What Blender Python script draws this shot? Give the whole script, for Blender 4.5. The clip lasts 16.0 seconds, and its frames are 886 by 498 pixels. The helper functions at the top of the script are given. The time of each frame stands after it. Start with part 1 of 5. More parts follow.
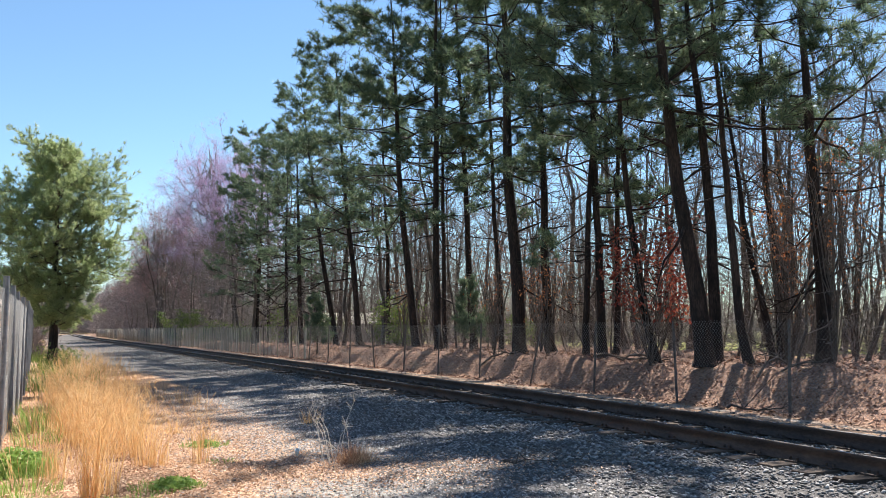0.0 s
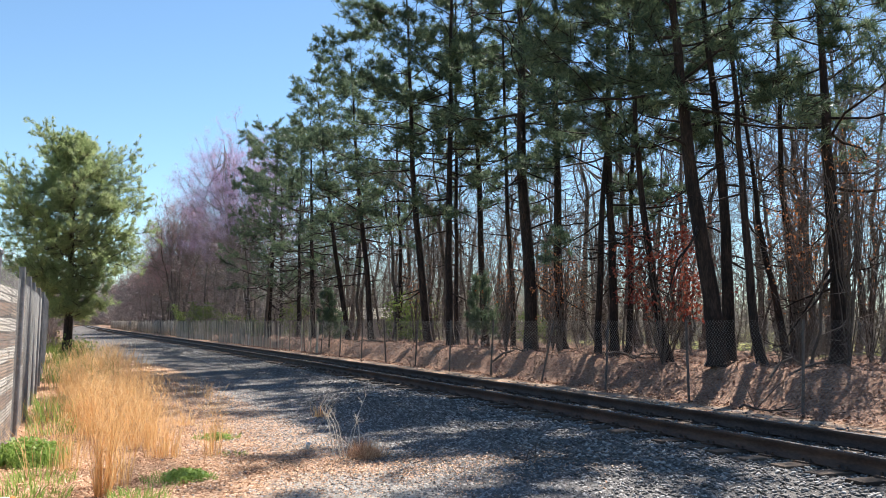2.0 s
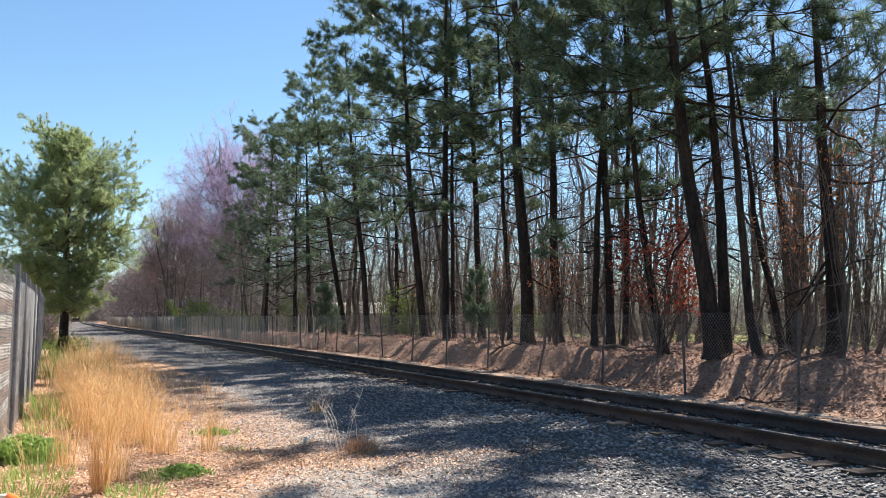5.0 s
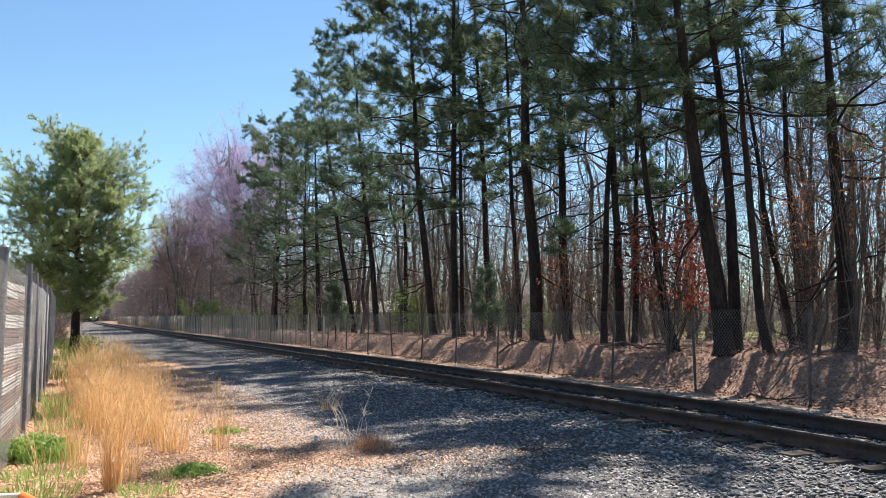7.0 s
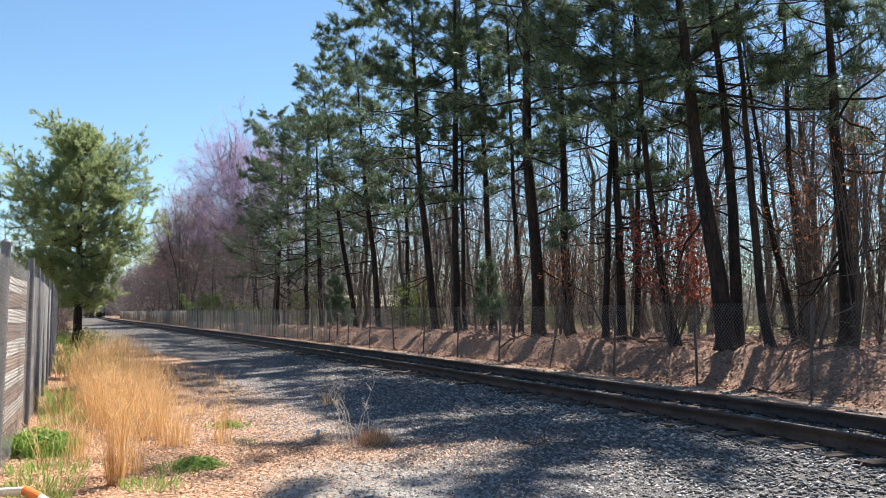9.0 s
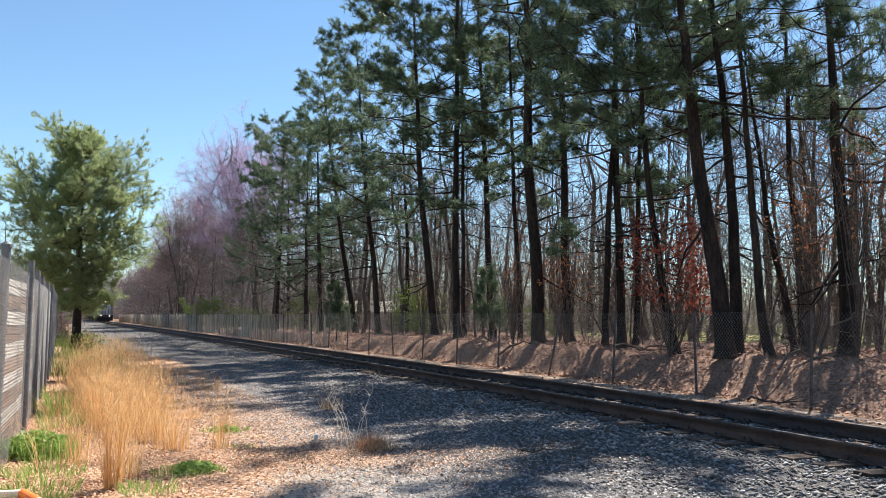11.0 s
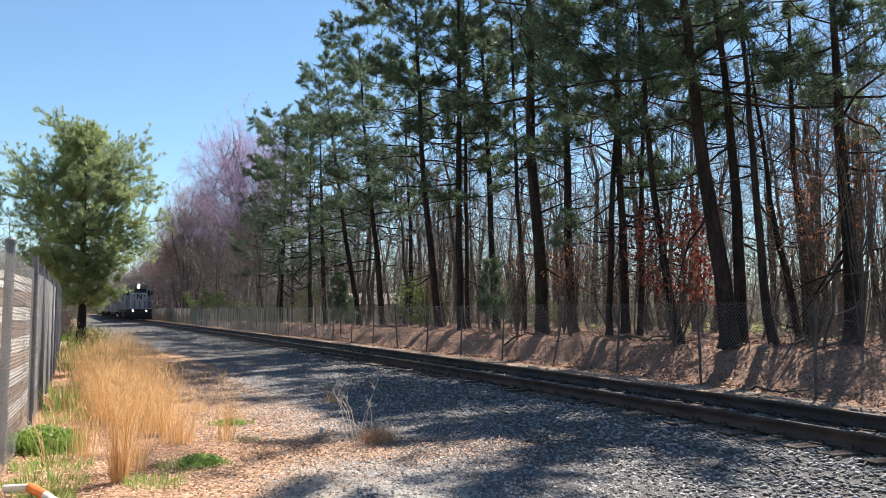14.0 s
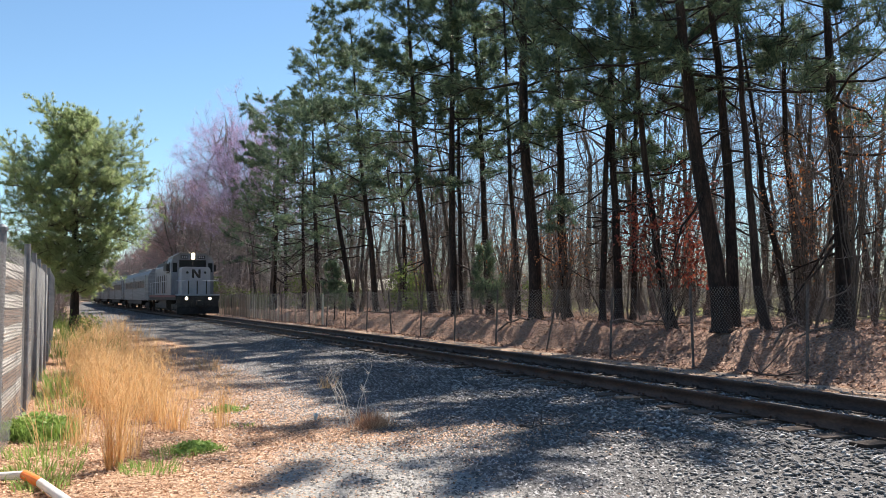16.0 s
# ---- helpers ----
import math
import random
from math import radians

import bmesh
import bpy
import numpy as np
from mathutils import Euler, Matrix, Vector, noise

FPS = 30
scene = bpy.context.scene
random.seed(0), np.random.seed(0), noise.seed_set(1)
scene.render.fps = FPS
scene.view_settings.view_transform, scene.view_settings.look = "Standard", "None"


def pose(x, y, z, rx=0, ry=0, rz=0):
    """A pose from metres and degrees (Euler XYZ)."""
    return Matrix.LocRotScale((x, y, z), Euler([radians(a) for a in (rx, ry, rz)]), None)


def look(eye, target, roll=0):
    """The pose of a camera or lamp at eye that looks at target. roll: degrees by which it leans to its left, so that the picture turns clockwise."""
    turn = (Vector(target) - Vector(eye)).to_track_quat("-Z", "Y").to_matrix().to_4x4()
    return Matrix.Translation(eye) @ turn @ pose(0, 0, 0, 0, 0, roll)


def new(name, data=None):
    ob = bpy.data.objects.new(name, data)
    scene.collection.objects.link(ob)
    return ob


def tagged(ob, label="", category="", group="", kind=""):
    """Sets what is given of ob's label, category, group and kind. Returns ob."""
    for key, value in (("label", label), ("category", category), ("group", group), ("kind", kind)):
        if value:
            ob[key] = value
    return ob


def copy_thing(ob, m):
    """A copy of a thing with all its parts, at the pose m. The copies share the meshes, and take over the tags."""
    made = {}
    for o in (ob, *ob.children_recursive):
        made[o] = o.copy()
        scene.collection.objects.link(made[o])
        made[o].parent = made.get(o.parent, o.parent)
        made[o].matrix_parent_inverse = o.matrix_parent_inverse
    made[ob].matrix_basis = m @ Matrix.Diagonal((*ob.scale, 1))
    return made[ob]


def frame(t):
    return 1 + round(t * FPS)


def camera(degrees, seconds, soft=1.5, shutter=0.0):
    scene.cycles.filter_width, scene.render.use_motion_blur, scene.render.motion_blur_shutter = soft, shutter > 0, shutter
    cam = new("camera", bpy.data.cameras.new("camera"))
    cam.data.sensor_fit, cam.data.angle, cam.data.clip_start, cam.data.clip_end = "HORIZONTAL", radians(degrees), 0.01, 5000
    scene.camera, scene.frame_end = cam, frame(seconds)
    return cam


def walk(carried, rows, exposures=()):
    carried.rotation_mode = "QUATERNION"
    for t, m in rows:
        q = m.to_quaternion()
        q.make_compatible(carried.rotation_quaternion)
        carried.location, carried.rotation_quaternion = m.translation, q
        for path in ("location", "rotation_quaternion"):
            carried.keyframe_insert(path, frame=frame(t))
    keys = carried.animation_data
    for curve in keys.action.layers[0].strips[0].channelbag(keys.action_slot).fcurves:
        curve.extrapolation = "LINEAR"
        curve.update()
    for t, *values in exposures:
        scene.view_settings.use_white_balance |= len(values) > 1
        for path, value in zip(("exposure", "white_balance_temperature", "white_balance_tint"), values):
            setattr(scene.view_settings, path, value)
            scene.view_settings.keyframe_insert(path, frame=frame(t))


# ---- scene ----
# ---------- camera ----------
cam = camera(57.0, 16.0, soft=0.45)
EYE = (0.0, 0.0, 1.65)
TURNS = [
    (0.0, 95.62, 0.06, -1.36),
    (0.5, 95.66, -0.04, -1.03),
    (1.0, 95.59, -0.22, -0.77),
    (1.5, 95.48, -0.41, -0.64),
    (2.0, 95.34, -0.66, -0.53),
    (2.5, 95.16, -0.76, -0.48),
    (3.0, 95.01, -0.74, -0.49),
    (3.5, 94.94, -0.55, -0.59),
    (4.0, 94.92, -0.33, -0.79),
    (6.5, 94.96, -0.09, -0.52),
    (7.0, 94.80, -0.05, -0.12),
    (7.5, 94.58, 0.02, 0.16),
    (8.0, 94.45, 0.09, 0.23),
    (8.5, 94.38, 0.05, 0.16),
    (9.0, 94.40, -0.00, 0.00),
    (11.5, 94.87, -0.55, -0.02),
    (12.0, 94.84, -0.46, 0.00),
    (12.5, 94.79, -0.37, 0.06),
    (13.0, 94.70, -0.23, 0.12),
    (13.5, 94.53, -0.13, 0.19),
    (14.0, 94.27, -0.08, 0.24),
    (14.5, 93.99, 0.03, 0.31),
    (15.0, 93.71, 0.09, 0.28),
    (15.5, 93.45, 0.19, 0.08),
    (16.0, 93.27, 0.18, -0.21),
]
walk(cam, [(t, pose(*EYE, rx, ry, rz)) for t, rx, ry, rz in TURNS], exposures=[(0.0, 1.24), (3.5, 1.16), (8.0, 1.14), (16.0, 1.08)])

# ---------- light ----------
SUN_AZ, SUN_EL = radians(29.0), radians(50.0)      # azimuth from +y towards +x
world = bpy.data.worlds.new("world")
scene.world = world
world.use_nodes = True
wn = world.node_tree
sky = wn.nodes.new("ShaderNodeTexSky")
sky.sky_type = "NISHITA"
sky.sun_disc = False
sky.sun_elevation, sky.sun_rotation = SUN_EL, SUN_AZ
sky.air_density, sky.dust_density, sky.ozone_density = 1.0, 0.0, 1.6
wn.nodes["Background"].inputs[1].default_value = 0.071
tint = wn.nodes.new("ShaderNodeMix")
tint.data_type, tint.blend_type = "RGBA", "MULTIPLY"
tint.inputs[0].default_value = 1.0
tint.inputs[7].default_value = (0.85, 1.0, 1.05, 1.0)
wn.links.new(sky.outputs[0], tint.inputs[6])
wn.links.new(tint.outputs[2], wn.nodes["Background"].inputs[0])
sun_data = bpy.data.lights.new("sun", "SUN")
sun_data.energy, sun_data.angle, sun_data.color = 5.0, radians(0.53), (1.0, 0.95, 0.87)
sun = new("sun", sun_data)
sun_dir = Vector((math.sin(SUN_AZ) * math.cos(SUN_EL), math.cos(SUN_AZ) * math.cos(SUN_EL), math.sin(SUN_EL)))
sun.matrix_world = look(sun_dir * 100, (0, 0, 0))
scene.view_settings.use_white_balance = True
scene.view_settings.white_balance_temperature, scene.view_settings.white_balance_tint = 6500, 11.0

rng = np.random.default_rng(7)


# ---------- materials ----------
def material(name, colors, scale=8.0, rough=0.85, bump=0.3, metal=0.0, stretch=(1, 1, 1), detail=6.0,
             per="none", fine=60.0, spec=0.3, translucent=0.0):
    """A noise-mottled surface between the given colours, varied at two scales."""
    m = bpy.data.materials.new(name)
    m.use_nodes = True
    nt = m.node_tree
    n, l = nt.nodes, nt.links
    b = n["Principled BSDF"]
    b.inputs["Roughness"].default_value, b.inputs["Metallic"].default_value = rough, metal
    b.inputs["Specular IOR Level"].default_value = spec
    tc, mp = n.new("ShaderNodeTexCoord"), n.new("ShaderNodeMapping")
    mp.inputs["Scale"].default_value = stretch
    l.new(tc.outputs["Object"], mp.inputs[0])
    big, small = n.new("ShaderNodeTexNoise"), n.new("ShaderNodeTexNoise")
    big.inputs["Scale"].default_value, big.inputs["Detail"].default_value = scale, detail
    small.inputs["Scale"].default_value, small.inputs["Detail"].default_value = fine, 4.0
    l.new(mp.outputs[0], big.inputs[0]), l.new(mp.outputs[0], small.inputs[0])
    mix = n.new("ShaderNodeMath")
    mix.operation = "MULTIPLY_ADD"
    mix.inputs[1].default_value = 0.45
    l.new(small.outputs[0], mix.inputs[0])
    if per == "none":
        half = n.new("ShaderNodeMath")
        half.operation = "MULTIPLY"
        half.inputs[1].default_value = 0.55
        l.new(big.outputs[0], half.inputs[0])
    else:
        src = n.new("ShaderNodeNewGeometry" if per == "island" else "ShaderNodeObjectInfo")
        half = n.new("ShaderNodeMath")
        half.operation = "MULTIPLY_ADD"
        half.inputs[1].default_value = 0.5
        quarter = n.new("ShaderNodeMath")
        quarter.operation = "MULTIPLY"
        quarter.inputs[1].default_value = 0.15
        l.new(big.outputs[0], quarter.inputs[0])
        l.new(src.outputs["Random Per Island" if per == "island" else "Random"], half.inputs[0])
        l.new(quarter.outputs[0], half.inputs[2])
    l.new(half.outputs[0], mix.inputs[2])
    ramp = n.new("ShaderNodeValToRGB")
    els = ramp.color_ramp.elements
    while len(els) < len(colors):
        els.new(0.5)
    lo, hi = (0.33, 0.67) if per == "none" else (0.2, 0.9)
    for i, c in enumerate(colors):
        els[i].position = lo + (hi - lo) * i / max(1, len(colors) - 1)
        els[i].color = (*c, 1)
    l.new(mix.outputs[0], ramp.inputs[0])
    l.new(ramp.outputs[0], b.inputs["Base Color"])
    if bump:
        bm_ = n.new("ShaderNodeBump")
        bm_.inputs["Strength"].default_value, bm_.inputs["Distance"].default_value = bump, 0.02
        l.new(mix.outputs[0], bm_.inputs["Height"])
        l.new(bm_.outputs[0], b.inputs["Normal"])
    if translucent:
        tr, sh = n.new("ShaderNodeBsdfTranslucent"), n.new("ShaderNodeMixShader")
        l.new(ramp.outputs[0], tr.inputs[0])
        sh.inputs[0].default_value = translucent
        l.new(b.outputs[0], sh.inputs[1]), l.new(tr.outputs[0], sh.inputs[2])
        l.new(sh.outputs[0], n["Material Output"].inputs[0])
    return m


def glow(name, color, strength):
    m = bpy.data.materials.new(name)
    m.use_nodes = True
    b = m.node_tree.nodes["Principled BSDF"]
    b.inputs["Base Color"].default_value = (*color, 1)
    b.inputs["Emission Color"].default_value = (*color, 1)
    b.inputs["Emission Strength"].default_value = strength
    return m


PINE_BARK = material("pine_bark", [(0.007, 0.006, 0.006), (0.024, 0.017, 0.015), (0.065, 0.043, 0.034)], 5, 0.95, 0.9, stretch=(1, 1, 0.25), fine=30)
GREY_BARK = material("grey_bark", [(0.03, 0.024, 0.02), (0.085, 0.068, 0.058), (0.17, 0.14, 0.12)], 6, 0.9, 0.6, stretch=(1, 1, 0.3), fine=40)
TWIG = material("twig_bark", [(0.08, 0.064, 0.058), (0.19, 0.155, 0.14)], 3, 0.9, 0, fine=20)
PALE_TWIG = material("pale_twig", [(0.13, 0.108, 0.10), (0.30, 0.255, 0.24)], 3, 0.9, 0, fine=20)
# paler copy of the twig bark: sunlight and distance haze put into the colour
HAZE_TWIG = material("haze_lightened_twig", [(0.24, 0.205, 0.20), (0.46, 0.40, 0.385)], 3, 0.9, 0, fine=20, translucent=0.25)
NEEDLE = material("pine_needles", [(0.028, 0.054, 0.038), (0.088, 0.134, 0.08), (0.29, 0.34, 0.19)], 0.8, 0.45, 0, per="island", fine=4, translucent=0.45)
# lighter copy of the needles, with the sun on the free-standing pine coloured in
NEEDLE_LIT = material("sunlit_pine_needles", [(0.16, 0.22, 0.10), (0.32, 0.39, 0.18), (0.52, 0.56, 0.31)], 0.8, 0.45, 0, per="island", fine=4, translucent=0.6)
BUD = material("maple_buds", [(0.48, 0.20, 0.30), (0.50, 0.38, 0.60), (0.62, 0.57, 0.85)], 2, 0.8, 0, per="island", translucent=0.35)
CRIMSON_LEAF = material("crimson_oak_leaf", [(0.08, 0.016, 0.013), (0.20, 0.045, 0.032), (0.38, 0.14, 0.075)], 2, 0.6, 0, per="island", translucent=0.5)
RED_BUD = material("red_maple_buds", [(0.40, 0.15, 0.15), (0.42, 0.26, 0.26), (0.48, 0.37, 0.38)], 2, 0.8, 0, per="island", translucent=0.35)
OAK_LEAF = material("dead_oak_leaf", [(0.16, 0.05, 0.025), (0.36, 0.13, 0.05), (0.55, 0.26, 0.11)], 2, 0.7, 0, per="island", translucent=0.4)
SHRUB_LEAF = material("shrub_leaf", [(0.05, 0.09, 0.02), (0.14, 0.20, 0.045), (0.28, 0.34, 0.09)], 2, 0.6, 0, per="island", translucent=0.4)
BANK_LITTER = material("bank_leaf_litter", [(0.06, 0.028, 0.02), (0.26, 0.14, 0.095), (0.60, 0.40, 0.29)], 2, 0.85, 0, per="island", fine=25)
LITTER = material("leaf_litter", [(0.18, 0.08, 0.045), (0.52, 0.30, 0.175), (0.84, 0.62, 0.43)], 2, 0.85, 0, per="island", fine=25)
STRAW = material("straw_grass", [(0.46, 0.24, 0.09), (0.70, 0.44, 0.20), (0.88, 0.67, 0.40)], 2, 0.75, 0, per="island", translucent=0.4)
GRASS = material("green_grass", [(0.12, 0.20, 0.04), (0.26, 0.38, 0.09), (0.44, 0.55, 0.19)], 2, 0.6, 0, per="island", translucent=0.4)
STONE = material("ballast_stone", [(0.045, 0.041, 0.039), (0.165, 0.153, 0.145), (0.54, 0.51, 0.48)], 9, 0.85, 0.4, per="island", fine=70)
RAIL = material("rail_steel", [(0.035, 0.026, 0.022), (0.075, 0.05, 0.04), (0.12, 0.08, 0.06)], 4, 0.7, 0.3, metal=0.3, stretch=(1, 0.2, 1), fine=40)
RAIL_TOP = material("polished_rail_top", [(0.45, 0.44, 0.43), (0.62, 0.61, 0.60)], 2, 0.22, 0.05, metal=1.0)
TIE = material("creosoted_tie", [(0.03, 0.022, 0.017), (0.085, 0.06, 0.045), (0.16, 0.115, 0.085)], 4, 0.95, 0.6, stretch=(1, 6, 6), fine=30, per="object")
GALV = material("galvanised_steel", [(0.10, 0.105, 0.115), (0.16, 0.165, 0.18), (0.23, 0.235, 0.25)], 3, 0.55, 0.1, metal=0.25, fine=25)
WIRE = material("fence_wire", [(0.14, 0.137, 0.132), (0.30, 0.29, 0.28)], 3, 0.5, 0, metal=0.3)
SLAT_PALE = material("bleached_slat", [(0.48, 0.43, 0.37), (0.62, 0.57, 0.50), (0.76, 0.72, 0.66)], 3, 0.9, 0.3, per="object", fine=20)
SLAT = material("weathered_slat", [(0.17, 0.09, 0.055), (0.32, 0.20, 0.13), (0.46, 0.33, 0.24)], 3, 0.9, 0.3, per="object", fine=20)


def ground_material():
    """Leaf litter, dust and cinders, told apart by broad noise and by the strip along the track."""
    m = bpy.data.materials.new("ground_soil")
    m.use_nodes = True
    nt = m.node_tree
    n, l = nt.nodes, nt.links
    b = n["Principled BSDF"]
    b.inputs["Roughness"].default_value = 0.95
    b.inputs["Specular IOR Level"].default_value = 0.15
    tc = n.new("ShaderNodeTexCoord")

    def noise_tex(scale, detail=6, rough=0.6):
        t = n.new("ShaderNodeTexNoise")
        t.inputs["Scale"].default_value, t.inputs["Detail"].default_value, t.inputs["Roughness"].default_value = scale, detail, rough
        l.new(tc.outputs["Object"], t.inputs[0])
        return t

    def ramp(src, stops):
        r = n.new("ShaderNodeValToRGB")
        while len(r.color_ramp.elements) < len(stops):
            r.color_ramp.elements.new(0.5)
        for e, (p_, c) in zip(r.color_ramp.elements, stops):
            e.position, e.color = p_, (*c, 1)
        l.new(src, r.inputs[0])
        return r.outputs[0]

    def blend(fac, a, c):
        x = n.new("ShaderNodeMix")
        x.data_type = "RGBA"
        l.new(fac, x.inputs[0]), l.new(a, x.inputs[6]), l.new(c, x.inputs[7])
        return x.outputs[2]
    vor = n.new("ShaderNodeTexVoronoi")
    vor.inputs["Scale"].default_value = 34
    l.new(tc.outputs["Object"], vor.inputs[0])
    sep = n.new("ShaderNodeSeparateColor")
    l.new(vor.outputs["Color"], sep.inputs[0])
    litter = ramp(sep.outputs[0], [(0.0, (0.17, 0.085, 0.05)), (0.4, (0.44, 0.26, 0.155)), (0.75, (0.62, 0.42, 0.275)), (1.0, (0.78, 0.58, 0.42))])
    dust = ramp(noise_tex(35, 8).outputs[0], [(0.3, (0.20, 0.18, 0.155)), (0.5, (0.36, 0.33, 0.29)), (0.72, (0.52, 0.48, 0.43))])
    cinder = ramp(noise_tex(28, 8, 0.75).outputs[0], [(0.3, (0.04, 0.036, 0.034)), (0.5, (0.12, 0.11, 0.104)), (0.72, (0.28, 0.26, 0.24))])
    att = n.new("ShaderNodeAttribute")
    att.attribute_name = "cover"
    parts = n.new("ShaderNodeSeparateColor")
    l.new(att.outputs["Color"], parts.inputs[0])

    def ragged(src):
        a = n.new("ShaderNodeMath")
        a.operation = "MULTIPLY_ADD"
        a.inputs[1].default_value, a.inputs[2].default_value = 0.9, -0.45
        l.new(noise_tex(2.2, 7, 0.7).outputs[0], a.inputs[0])
        s = n.new("ShaderNodeMath")
        s.use_clamp = True
        l.new(a.outputs[0], s.inputs[0]), l.new(src, s.inputs[1])
        r = n.new("ShaderNodeMapRange")
        r.inputs[1].default_value, r.inputs[2].default_value = 0.35, 0.65
        l.new(s.outputs[0], r.inputs[0])
        return r.outputs[0]
    patch = ramp(noise_tex(1.3, 5, 0.65).outputs[0], [(0.36, (0.62, 0.57, 0.54)), (0.60, (1.0, 1.0, 1.0))])
    mottled = n.new("ShaderNodeMix")
    mottled.data_type, mottled.blend_type = "RGBA", "MULTIPLY"
    mottled.inputs[0].default_value = 1.0
    l.new(litter, mottled.inputs[6]), l.new(patch, mottled.inputs[7])
    duff = ramp(noise_tex(14, 8, 0.7).outputs[0], [(0.3, (0.09, 0.048, 0.034)), (0.5, (0.30, 0.175, 0.12)), (0.72, (0.58, 0.40, 0.30))])
    col = blend(att.outputs["Alpha"], mottled.outputs[2], duff)
    col = blend(ragged(parts.outputs[0]), col, dust)
    col = blend(ragged(parts.outputs[1]), col, cinder)
    grass = ramp(noise_tex(6, 6).outputs[0], [(0.35, (0.10, 0.12, 0.03)), (0.65, (0.42, 0.40, 0.15))])
    col = blend(ragged(parts.outputs[2]), col, grass)
    l.new(col, b.inputs["Base Color"])
    bump = n.new("ShaderNodeBump")
    bump.inputs["Strength"].default_value, bump.inputs["Distance"].default_value = 0.8, 0.03
    l.new(noise_tex(30, 8, 0.7).outputs[0], bump.inputs["Height"])
    l.new(bump.outputs[0], b.inputs["Normal"])
    return m


STRIP = material("weathered_fence_strip", [(0.18, 0.15, 0.11), (0.42, 0.37, 0.29), (0.66, 0.60, 0.50)], 2, 0.9, 0.2, per="object", fine=14, stretch=(4, 4, 0.4))
STRIP_REST = material("weathered_fence_strips", [(0.18, 0.15, 0.11), (0.42, 0.37, 0.29), (0.66, 0.60, 0.50)], 2, 0.9, 0.2, per="island", fine=14, stretch=(4, 4, 0.4))
SOIL = ground_material()


# ---------- mesh helpers ----------
def mesh_from(name, verts, faces, mats, smooth=False, index=None):
    """A mesh from arrays; faces is one array, or a list of arrays, of equal-sided polygons."""
    me = bpy.data.meshes.new(name)
    verts = np.asarray(verts, dtype=np.float32).reshape(-1, 3)
    groups = [np.asarray(g, dtype=np.int32) for g in (faces if isinstance(faces, list) else [faces]) if len(g)]
    me.vertices.add(len(verts))
    me.vertices.foreach_set("co", verts.ravel())
    sizes = np.concatenate([np.full(len(g), g.shape[1], dtype=np.int32) for g in groups])
    flat = np.concatenate([g.ravel() for g in groups])
    me.loops.add(len(flat))
    me.loops.foreach_set("vertex_index", flat)
    me.polygons.add(len(sizes))
    me.polygons.foreach_set("loop_start", np.concatenate([[0], np.cumsum(sizes)[:-1]]).astype(np.int32))
    if smooth:
        me.polygons.foreach_set("use_smooth", np.ones(len(sizes), dtype=bool))
    for m in (mats if isinstance(mats, (list, tuple)) else [mats]):
        me.materials.append(m)
    if index is not None:
        me.polygons.foreach_set("material_index", np.asarray(index, dtype=np.int32))
    me.update(calc_edges=True)
    me.validate()
    return me


def child(name, me, parent, label="", at=None):
    ob = new(name, me)
    ob.parent = parent
    if at is not None:
        ob.matrix_basis = at
    if label:
        ob["label"] = label
    return ob


def part(name, bm, mat, parent, label="", at=None):
    """Links a bmesh as one mesh object under a thing or part."""
    me = bpy.data.meshes.new(name)
    bm.to_mesh(me)
    bm.free()
    for m in (mat if isinstance(mat, (list, tuple)) else [mat]):
        me.materials.append(m)
    return child(name, me, parent, label, at)


def empty(name, x=0, y=0, z=0, **tags):
    ob = new(name)
    ob.location = (x, y, z)
    ob.empty_display_size = 0.2
    return tagged(ob, **tags)


def box(bm, x0, x1, y0, y1, z0, z1, bevel=0.0):
    """Adds a box, its edges rounded by bevel, to a bmesh."""
    got = bmesh.ops.create_cube(bm, size=1.0, matrix=Matrix.LocRotScale(((x0 + x1) / 2, (y0 + y1) / 2, (z0 + z1) / 2), None, (x1 - x0, y1 - y0, z1 - z0)))
    if bevel:
        edges = {e for v in got["verts"] for e in v.link_edges}
        bmesh.ops.bevel(bm, geom=list(edges), offset=bevel, segments=2, affect="EDGES", profile=0.6)
    return bm


def rod(bm, a, b, r0, r1=None, sides=10):
    """Adds a capped, tapered rod from a to b."""
    a, b = Vector(a), Vector(b)
    q = (b - a).to_track_quat("Z", "Y").to_matrix().to_4x4()
    bmesh.ops.create_cone(bm, cap_ends=True, segments=sides, radius1=r0, radius2=r0 if r1 is None else r1,
                          depth=(b - a).length, matrix=Matrix.Translation((a + b) / 2) @ q)
    return bm


def prism(bm, outline, y0, y1, bevel=0.0):
    """Adds an outline in x and z, drawn out along y."""
    front = [bm.verts.new((x, y0, z)) for x, z in outline]
    back = [bm.verts.new((x, y1, z)) for x, z in outline]
    fs = [bm.faces.new(front), bm.faces.new(back[::-1])]
    k = len(outline)
    fs += [bm.faces.new((front[i], back[i], back[(i + 1) % k], front[(i + 1) % k])) for i in range(k)]
    bmesh.ops.recalc_face_normals(bm, faces=fs)
    if bevel:
        bmesh.ops.bevel(bm, geom=list({e for f in fs for e in f.edges}), offset=bevel, segments=2, affect="EDGES")
    return bm


